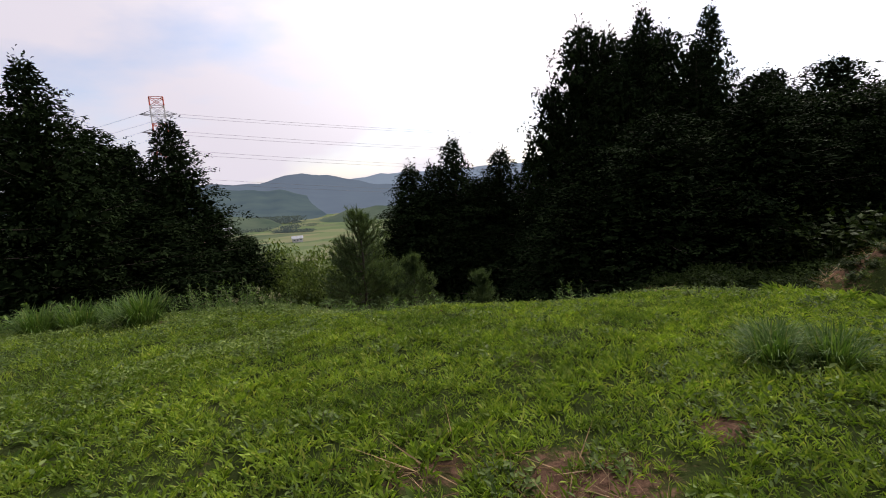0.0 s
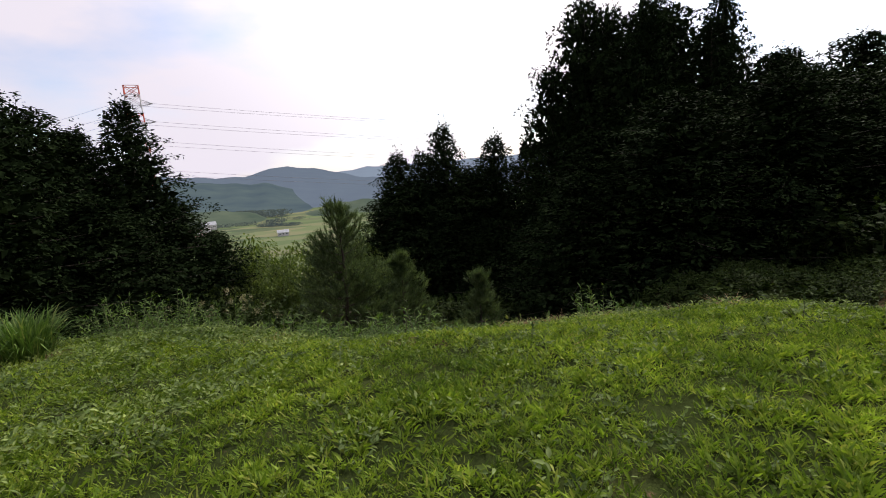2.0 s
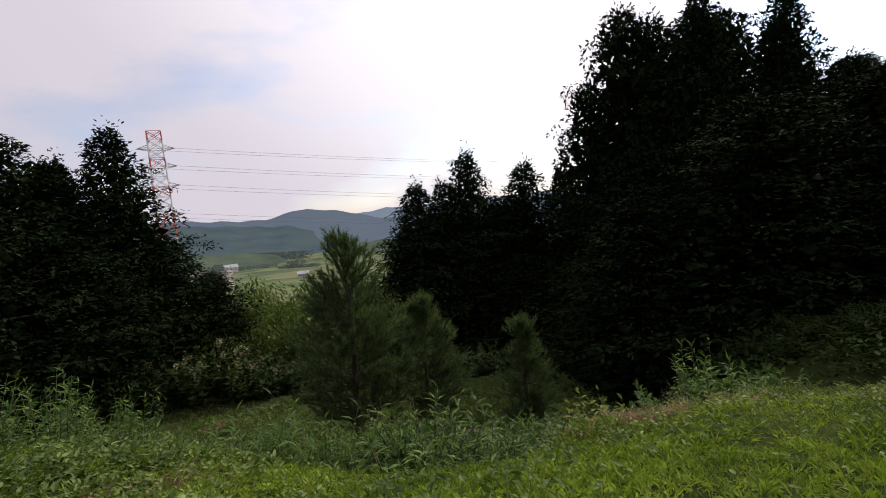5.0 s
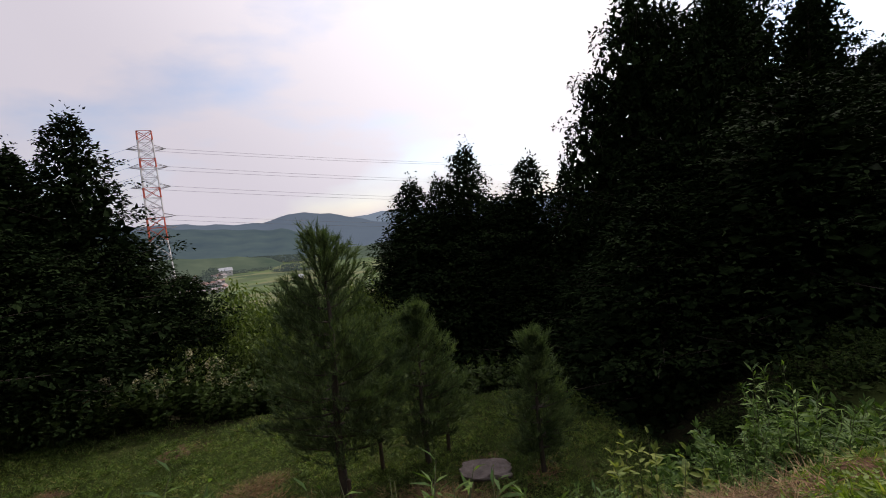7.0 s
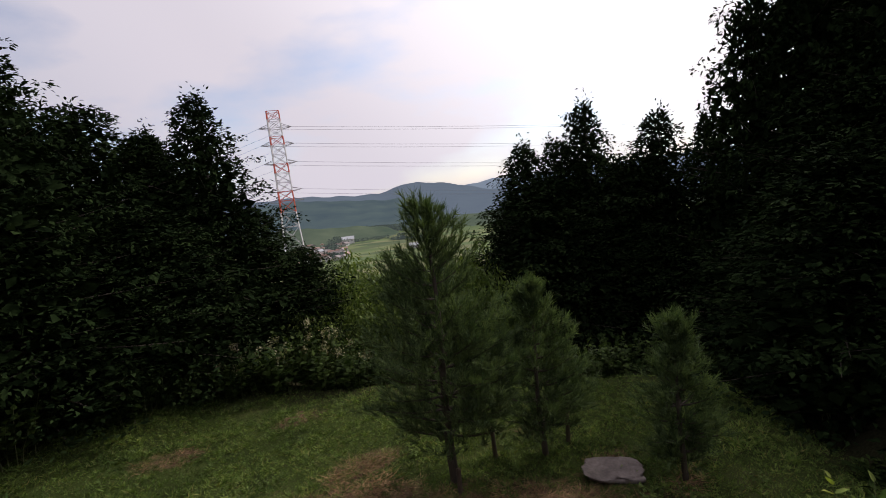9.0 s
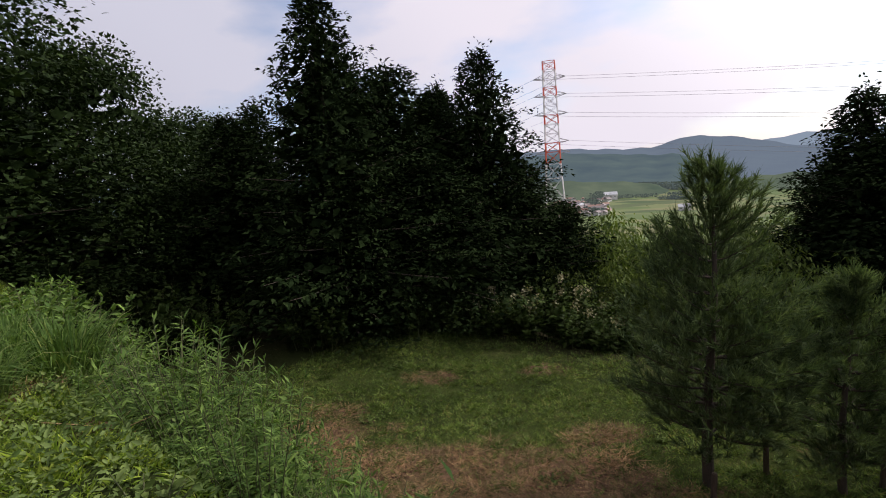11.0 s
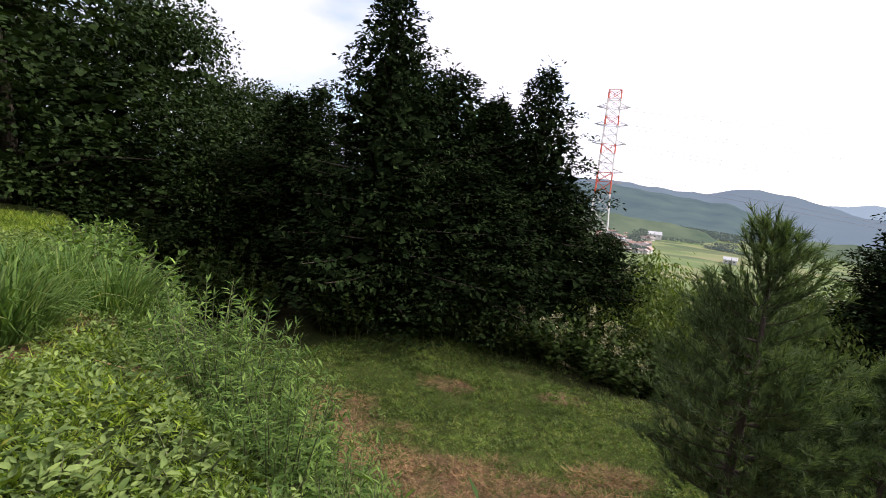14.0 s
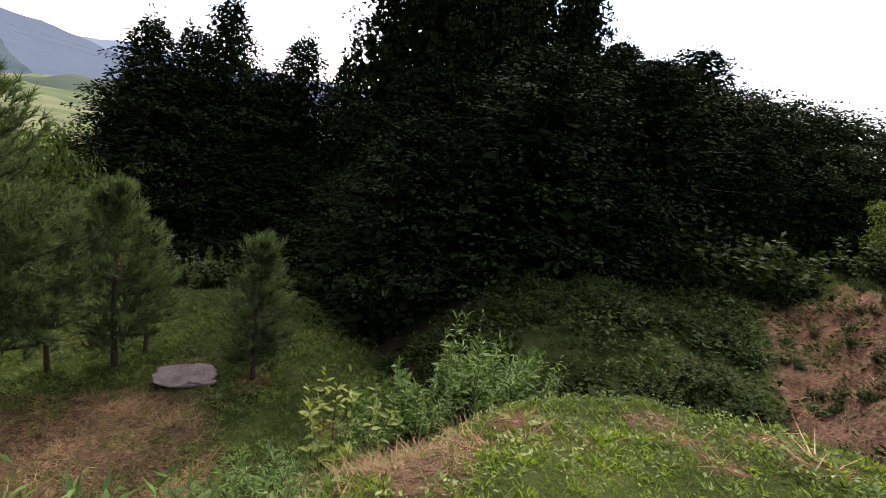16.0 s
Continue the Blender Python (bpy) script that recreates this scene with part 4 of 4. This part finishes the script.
for x, y, k in ((-7.6, 10.5, 1.1), (-8.2, 10.3, 1.3), (-8.9, 10.5, 1.4), (-9.6, 10.4, 1.4), (-10.4, 10.6, 1.4), (-11.3, 10.5, 1.4), (-12.4, 10.6, 1.4), (-8.6, 10.9, 1.2), (-9.5, 11.1, 1.2), (-10.8, 11.0, 1.3), (-13.5, 10.7, 1.3), (-7.0, 10.6, 0.8), (-14.8, 10.9, 1.4)):
    put_weed(ROUNDLEAF[wr.randrange(2)], x, y, k, wr.uniform(0, 6), "leafy_shrub", "low leafy green shrub overgrown with vines", "shrub", "shrubs on the rim")
# brushy clump beyond the tongue of lawn
for x, y, k, m in ((1.9, 13.0, 0.8, 0), (2.3, 13.3, 1.0, 1), (2.7, 13.2, 1.0, 2), (3.1, 13.6, 1.15, 1), (3.5, 13.5, 1.15, 0), (2.4, 13.8, 1.1, 2), (3.9, 13.8, 1.25, 1), (4.3, 13.7, 1.2, 1), (4.7, 13.6, 1.1, 2), (4.1, 14.3, 1.2, 0)):
    put_weed(GOLDENROD[m] if m != 1 else BIGLEAF, x, y, k * 1.0, wr.uniform(0, 6), "brushwood_shrub", "tangled green shrub with dry stems below", "shrub", "brush by the lawn's tongue")
put_weed(GOLDENROD[0], 3.75, 13.7, 1.75, 1.0, "tall_weed", "single tall leafy weed rising above brush", "weed", "brush by the lawn's tongue")
put_weed(PALE, 1.66, 13.1, 1.15, 2.0, "pale_shrub", "yellow-green sprig with pale broad leaves", "shrub", "brush by the lawn's tongue")
# weeds and bamboo grass on the rim straight ahead
for k in range(140):
    x = wr.uniform(-2.8, 0.6)
    y = 10.3 + wr.uniform(0.0, 1.0) + max(0, x + 0.2) * 1.3
    if wr.random() < 0.55:
        put_weed(SASA[wr.randrange(2)], x, y, wr.uniform(0.9, 1.4), wr.uniform(0, 6), "bamboo_grass", "low bamboo grass with long pale green blades", "bamboo grass", "bamboo grass on the rim")
    else:
        put_weed(GOLDENROD[wr.randrange(3)], x, y, wr.uniform(0.45, 0.75), wr.uniform(0, 6), "tall_weed", "small bushy weed on the rim of the bank", "weed", "tall weeds along the rim")
# shrubs over the shaded slope and round the feet of the trees
for k in range(60):
    x, y = wr.uniform(5.0, 11.5), wr.uniform(12.5, 18.5)
    if ditch_axes(x, y)[0] > -0.5 or plateau_out(x, y) < 0.8:
        continue
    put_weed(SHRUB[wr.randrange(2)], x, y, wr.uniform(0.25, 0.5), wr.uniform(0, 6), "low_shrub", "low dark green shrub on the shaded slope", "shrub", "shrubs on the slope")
for x, y, k in [(-12.0 - 0.35 * i + wr.uniform(-0.5, 0.5), 23.2 - 0.9 * i * 0.75, wr.uniform(0.9, 1.5)) for i in range(9)] + [(-8.6 + 1.1 * i, 24.6 + wr.uniform(-0.3, 0.6), wr.uniform(0.9, 1.5)) for i in range(14)] + [(6.2 + 1.2 * i, 22.6 - 0.25 * i + wr.uniform(-0.5, 0.5), wr.uniform(1.2, 1.9)) for i in range(11)] + [(-17.0 - 1.3 * i, 14.5 + wr.uniform(-1, 1), wr.uniform(1.3, 2.0)) for i in range(7)] + [(-20.5 + wr.uniform(-1, 1), 12.0 - 1.6 * i, wr.uniform(1.1, 1.7)) for i in range(9)] + [(12.5 + 1.2 * i, 18.5 - 1.1 * i + wr.uniform(-0.5, 0.5), wr.uniform(1.0, 1.6)) for i in range(8)]:
    put_weed(SHRUB[wr.randrange(2)], x, y, k, wr.uniform(0, 6), "understorey_shrub", "dark green shrub at the foot of trees", "shrub", "undergrowth at the wood's edge")
# low dark trees added to screen the sunlit bank, which should lie shaded
for x, y, top in ((7.4, 7.3, -0.9), (8.8, 7.9, -0.5), (10.4, 8.2, -0.2), (8.6, 6.0, -0.2)):
    plant_tree(BROADS[2], 12.0, x, y, top, 1.5, x * 40, "bank_screen_tree", "low dense dark green tree added to hide the lit bank", "tree", "undergrowth at the wood's edge")
# flowering shrubs at the far edge of the terrace
HEADS = []
for sd in (91, 92):
    r = np.random.default_rng(sd)
    c = np.concatenate([np.array([r.uniform(-0.6, 0.6), r.uniform(-0.6, 0.6), 1.05 + r.uniform(-0.15, 0.25)]) + r.normal(0, 0.055, (40, 3)) for _ in range(5)])
    v, f = scatter(SPRAY, SPRAY_F, c, *frames_from(r.normal(size=c.shape), r), np.full(len(c), 0.06))
    HEADS.append(mesh_np("flowers", v, f, FLOWER))
for x, y, k in ((-10.6, 23.2, 1.3), (-9.7, 23.6, 1.5), (-8.8, 23.9, 1.4), (-7.9, 24.2, 1.4), (-11.2, 22.6, 1.1)):
    n = wr.randrange(2)
    ob = put_weed(SHRUB[n], x, y, k, wr.uniform(0, 6), "flowering_shrub", "green shrub with pale cream flower heads", "shrub", "flowering shrubs on the terrace's edge")
    tagged(part("blossom", HEADS[n], ob), "pale cream flower heads", kind="stuff")
for k in range(95):
    across, along = wr.uniform(0.0, 2.2), wr.uniform(-3.0, 9.0)
    x, y = 8.35 + 0.62 * across + 0.78 * along, 11.6 - 0.78 * across + 0.62 * along
    put_weed(SHRUB[wr.randrange(2)], x, y, wr.uniform(0.08, 0.24), wr.uniform(0, 6), "low_shrub", "small dark green plant on the brown bank of the ditch", "shrub", "plants on the ditch bank")
# low broad-leaved plants standing out of the lawn and thick along its rim
for k in range(420):
    x, y = wr.uniform(-8.5, 5.0), wr.uniform(2.0, 11.8)
    s = float(plateau_out(x, y))
    if s > 0.2 or (x > 1.0 and y > 8.5) or wr.random() > (0.95 if s > -1.3 else 0.45) or abs(x + 0.3) < 0.35 or math.hypot(x + 0.7, y - 9.2) < 1.5:
        continue
    put_weed(LOWWEED[wr.randrange(3)], x, y, wr.uniform(0.55, 0.95) * (1.35 if s > -1.3 else 1.0), wr.uniform(0, 6), "broadleaf_weed", "low broad-leaved green weed growing in the lawn", "weed", "low weeds in the lawn")
for k in range(34):
    x = wr.uniform(-8.0, -2.2)
    put_weed(ROUNDLEAF[wr.randrange(2)], x, 10.25 + wr.uniform(-0.2, 0.4), wr.uniform(0.25, 0.45), wr.uniform(0, 6), "leafy_shrub", "low leafy green shrub on the rim of the lawn", "shrub", "shrubs on the rim")
for k in range(90):
    x, y = wr.uniform(-12.0, 3.0), wr.uniform(14.0, 22.5)
    put_weed(LOWWEED[wr.randrange(3)], x, y, wr.uniform(0.5, 1.1), wr.uniform(0, 6), "broadleaf_weed", "small green weed on the mown terrace", "weed", "low weeds on the terrace")
# light drooping tree on the far bank
plant_tree(broad_meshes(35, radius=4.6, clumps=70, leaves=90, size=0.3, base=0.3, material=BAMBOO), 12.0, 16.6, 14.6, 1.6, 0.75, 20, "drooping_tree", "small light green tree with drooping branches", "tree", "")


# ---- tall grass tussocks ----
def tussock_mesh(seed, n, h, spread):
    """Arching blades in three lengths, each bent its own way."""
    r = np.random.default_rng(seed)
    pieces = []
    for bend in (0.10, 0.30, 0.55):
        k = n // 3
        a = r.uniform(0, 2 * np.pi, k)
        lean = r.uniform(0.03, 1.0, k) ** 1.4
        b = np.stack([np.cos(a), np.sin(a), np.zeros(k)], -1) * (spread * r.uniform(0, 1, (k, 1)) ** 0.7 * 0.4)
        a = a + r.normal(0, 0.5, k)
        w = 0.011
        tpl = [(-w, 0, 0), (w, 0, 0), (w, 0.4, 0.03 * bend), (-w, 0.4, 0.03 * bend), (w * 0.8, 0.72, -bend * 0.25), (-w * 0.8, 0.72, -bend * 0.25), (w * 0.15, 0.96 - bend * 0.2, -bend * 0.8), (-w * 0.15, 0.96 - bend * 0.2, -bend * 0.8)]
        along = np.stack([np.cos(a) * lean, np.sin(a) * lean, np.ones(k)], -1)
        along /= np.linalg.norm(along, axis=1)[:, None]
        right = np.stack([-np.sin(a), np.cos(a), np.zeros(k)], -1)
        pieces.append(scatter(tpl, [(0, 1, 2, 3), (3, 2, 4, 5), (5, 4, 6, 7)], b, right, along, -np.cross(right, along), h * r.uniform(0.55, 1.15, k)))
    return mesh_np("grass_tussock", *join_np(*pieces), TUSSOCK)


TUSS = [tussock_mesh(101, 480, 1.0, 0.85), tussock_mesh(102, 390, 0.9, 0.95)]
for n, (x, y, k) in enumerate(((-5.75, 9.25, 0.68), (-6.2, 9.5, 0.5), (2.7, 4.1, 0.36), (3.1, 4.0, 0.40), (2.9, 4.45, 0.34), (-7.4, 9.8, 0.7), (-7.9, 9.4, 0.6), (-6.9, 10.2, 0.7))):
    ob = tagged(new("grass_tussock", TUSS[n % 2]), "tall tussock of thin arching grass on the lawn", "tussock", "grass tussocks")
    ob.matrix_basis = Matrix.LocRotScale((x, y, gz1(x, y) - 0.02), Euler((0, 0, n * 1.1)), (k * 1.15, k * 1.15, k * 1.05))


# ---- stone slab and stakes ----
bm = bmesh.new()
bmesh.ops.create_icosphere(bm, subdivisions=4, radius=1.0)
for v in bm.verts:
    c = v.co
    k = 1 + 0.35 * noise.noise(c * 1.5) + 0.14 * noise.noise(c * 4.0)
    z = max(-0.15, min(0.07, c.z * 0.6)) + 0.05 * noise.noise(c * 1.7) + 0.02 * noise.noise(c * 6.0)
    square = 1 / max((abs(c.x) ** 4 + abs(c.y) ** 4) ** 0.25, 0.75) if abs(c.z) < 0.8 else 1.0
    under = 0.72 if c.z < -0.12 else 1.0
    v.co = Vector((c.x * 0.6 * k * min(square, 1.15) * under, c.y * 0.33 * k * min(square, 1.15) * under, z))
stone = tagged(new("stone_slab", smooth(bm_mesh("stone_slab", bm, STONE))), "flat pale weathered stone slab lying on grass", "stone")
stone.matrix_basis = pose(0.15, 18.75, gz1(0.15, 18.75) + 0.08, 5, 5, 8)
for x, y, h in ((-2.35, 19.3, 0.75), (-0.75, 20.0, 0.7), (-2.9, 17.95, 0.6)):
    bm = bmesh.new()
    bmesh.ops.create_cone(bm, cap_ends=True, segments=10, radius1=0.05, radius2=0.045, depth=h, matrix=Matrix.Translation((0, 0, h / 2 - 0.05)))
    bmesh.ops.bevel(bm, geom=[e for e in bm.edges if e.verts[0].co.z > h * 0.8 and e.verts[1].co.z > h * 0.8], offset=0.012, segments=2, affect="EDGES")
    st = tagged(new("wooden_stake", bm_mesh("wooden_stake", bm, POST)), "dark weathered wooden stake beside a young pine", "stake", "stakes by the pines")
    st.matrix_basis = pose(x, y, gz1(x, y), wr.uniform(-4, 4), wr.uniform(-4, 4), 0)


# ---- lawn: blades, ground leaves, straw ----
BLADE = [(-0.042, 0, 0), (0.042, 0, 0), (0.038, 0.6, 0.06), (-0.012, 1, -0.12)]
BLADE_F = [(0, 1, 2), (0, 2, 3)]


def lawn_patch(name, n, xr, yr, per, size, tilt, material, label, keep, seed, template=BLADE, faces=BLADE_F, spread=0.05, flat=0.5, lift=0.0):
    """Blades or leaves in tufts over a stretch of ground, as one sheet of growth."""
    r = np.random.default_rng(seed)
    x, y = r.uniform(*xr, n), r.uniform(*yr, n)
    ok = r.uniform(size=n) < keep(x, y)
    x, y = x[ok], y[ok]
    k = r.uniform(0.65, 1.3, len(x)) * (1 + 0.3 * wob(x, y, 1.9, 4.0) + 0.25 * wob(x, y, 5.3, 1.0))
    x, y, k = np.repeat(x, per), np.repeat(y, per), np.repeat(k, per)
    a = r.uniform(0, 2 * np.pi, len(x))
    d = r.uniform(0, spread, len(x))
    x, y = x + np.cos(a) * d, y + np.sin(a) * d
    p = np.stack([x, y, ground_z(x, y) - 0.01 + lift * r.uniform(0, 1, len(x))], -1)
    al = np.stack([np.cos(a), np.sin(a), r.uniform(*tilt, len(x))], -1)
    v, f = scatter(template, faces, p, *flat_frames(al, r, flat), size * k * r.uniform(0.6, 1.15, len(x)))
    return tagged(new(name, mesh_np(name, v, f, material)), label, "grass", kind="stuff")


def on_top(x, y):
    s = plateau_out(x, y)
    straw, _, _ = cover_of(x, y)
    return (s < 0.25) * np.clip(1.15 - 1.3 * straw, 0.04, 1)


def tufted(x, y):
    """Grass in tufts, with dark gaps between them."""
    return on_top(x, y) * np.clip(0.62 + 0.75 * wob(x + 0.3 * wob(x, y, 3.1), y, 10.5, 1.0) + 0.35 * wob(x, y, 3.7, 5.0), 0.22, 1) * (1 - 0.8 * sstep(0.8, 2.0, x) * sstep(8.5, 10.0, y))


def leafy(x, y):
    """Where broad-leaved weeds grow thick: the left of the lawn and along the rim."""
    s = plateau_out(x, y)
    return (s < 0.5) * np.clip(0.25 + 0.5 * wob(x, y, 0.75, 7.0) + 0.55 * sstep(-3.0, 0.0, s) + 0.3 * sstep(-1.0, -4.0, x), 0, 1) * np.clip(1.2 - cover_of(x, y)[0], 0.1, 1)


BROADBLADE = [(-0.065, 0, 0), (0.065, 0, 0), (0.075, 0.55, 0.05), (-0.014, 1, -0.16)]
LEAF_TRIS = [(0, 1, 2), (0, 2, 3), (0, 3, 4), (0, 4, 5)]
lawn_patch("lawn_grass", 56000, (-4.2, 6.0), (1.2, 12.8), 9, 0.066, (0.25, 2.0), GRASS, "lush bright green grass on the hilltop lawn", tufted, 201, BROADBLADE, BLADE_F, 0.05, 0.5, 0.045)
lawn_patch("far_lawn_grass", 17000, (-18.0, -4.0), (1.0, 10.8), 8, 0.14, (0.3, 1.6), GRASS, "bright green grass on the wide part of the lawn", on_top, 202, [(-0.05, 0, 0), (0.05, 0, 0), (0, 1, 0.05)], [(0, 1, 2)])
lawn_patch("side_lawn_grass", 2600, (5.2, 7.4), (2.0, 8.0), 8, 0.18, (0.3, 1.6), GRASS, "green grass at the side of the lawn", on_top, 203)
lawn_patch("ground_weeds", 6500, (-5.0, 5.4), (1.4, 12.6), 6, 0.052, (-0.1, 0.9), COVER, "small broad-leaved weeds growing through the lawn", leafy, 204, LEAF6, LEAF_TRIS, 0.08, 0.6, 0.13)
lawn_patch("rim_weeds", 9500, (-13.0, -2.0), (6.0, 11.0), 6, 0.055, (-0.1, 0.9), COVER, "broad-leaved green weeds covering the rim of the lawn", leafy, 205, LEAF6, LEAF_TRIS, 0.09, 0.6, 0.14)


def on_terrace(x, y):
    s = plateau_out(x, y)
    straw, _, wood = cover_of(x, y)
    return (s > 0.3) * np.clip((1.0 - 0.85 * straw) * (1 - 0.95 * wood), 0.02, 1)


def on_mound(x, y):
    across, along = ditch_axes(x, y)
    return (plateau_out(x, y) > 0.3) * sstep(4.2, 5.2, x) * sstep(0.2, -0.5, across) * sstep(9.5, 10.5, y) * (0.6 + 0.4 * wob(x, y, 1.6, 2.0))


def on_bank(x, y):
    across, along = ditch_axes(x, y)
    return sstep(0.3, 0.8, across) * (0.45 + 0.45 * wob(x, y, 1.4, 2.0) + 0.6 * sstep(1.4, 1.8, across)) * sstep(7.5, 9.0, y)


def on_straw(x, y):
    return np.clip(cover_of(x, y)[0] * 1.2 - 0.2, 0, 1)


TRI = [(0, 1, 2)]
THIN = [(-0.085, 0, 0), (0.085, 0, 0), (0, 1, 0.05)]
lawn_patch("terrace_grass", 46000, (-14.0, 5.0), (12.5, 24.0), 7, 0.115, (0.15, 1.0), MOWN, "short mown grass on the lower terrace", on_terrace, 206, THIN, TRI)
STRAND = [(-0.016, 0, 0), (0.016, 0, 0), (0, 1, 0.06)]
lawn_patch("straw", 26000, (-13.0, 15.0), (1.5, 19.6), 7, 0.28, (-0.05, 0.55), STRAW, "dry brown cut grass lying on the bank", on_straw, 207, STRAND, TRI, 0.10, 0.6, 0.03)
lawn_patch("near_lawn_grass", 5200, (-9.0, 7.0), (-4.0, 1.3), 6, 0.13, (0.3, 1.4), GRASS, "bright green grass on the middle of the lawn", on_top, 208, [(-0.07, 0, 0), (0.07, 0, 0), (0, 1, 0.05)], [(0, 1, 2)])
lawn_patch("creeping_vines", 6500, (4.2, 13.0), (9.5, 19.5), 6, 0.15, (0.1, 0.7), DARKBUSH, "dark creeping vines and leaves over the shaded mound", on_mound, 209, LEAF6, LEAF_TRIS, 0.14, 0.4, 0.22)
lawn_patch("bank_grass", 9000, (6.0, 21.0), (8.0, 19.0), 6, 0.13, (0.2, 1.2), MOWN, "thin green grass on the ditch's far bank", on_bank, 210, [(-0.06, 0, 0), (0.06, 0, 0), (0, 1, 0.05)], [(0, 1, 2)])
lawn_patch("straw_litter", 52000, (-12.5, 2.0), (11.0, 19.4), 6, 0.24, (-0.05, 0.5), STRAW, "loose dry cut grass strewn over the slope", on_straw, 211, STRAND, TRI, 0.12, 0.7, 0.04)
lawn_patch("tongue_grass", 15000, (0.6, 6.4), (8.8, 13.0), 8, 0.050, (0.1, 0.9), MOWN, "short dry grass on the sloping tongue of lawn", lambda x, y: on_top(x, y) * sstep(0.6, 1.8, x) * sstep(8.6, 10.0, y), 212)


def on_bank_patches(x, y):
    across, along = ditch_axes(x, y)
    return sstep(0.15, 0.5, across) * sstep(7.5, 9.0, y) * np.clip(0.10 + 0.75 * wob(x, y, 1.9, 4.0) + 0.4 * wob(x, y, 4.4, 1.0), 0, 1)


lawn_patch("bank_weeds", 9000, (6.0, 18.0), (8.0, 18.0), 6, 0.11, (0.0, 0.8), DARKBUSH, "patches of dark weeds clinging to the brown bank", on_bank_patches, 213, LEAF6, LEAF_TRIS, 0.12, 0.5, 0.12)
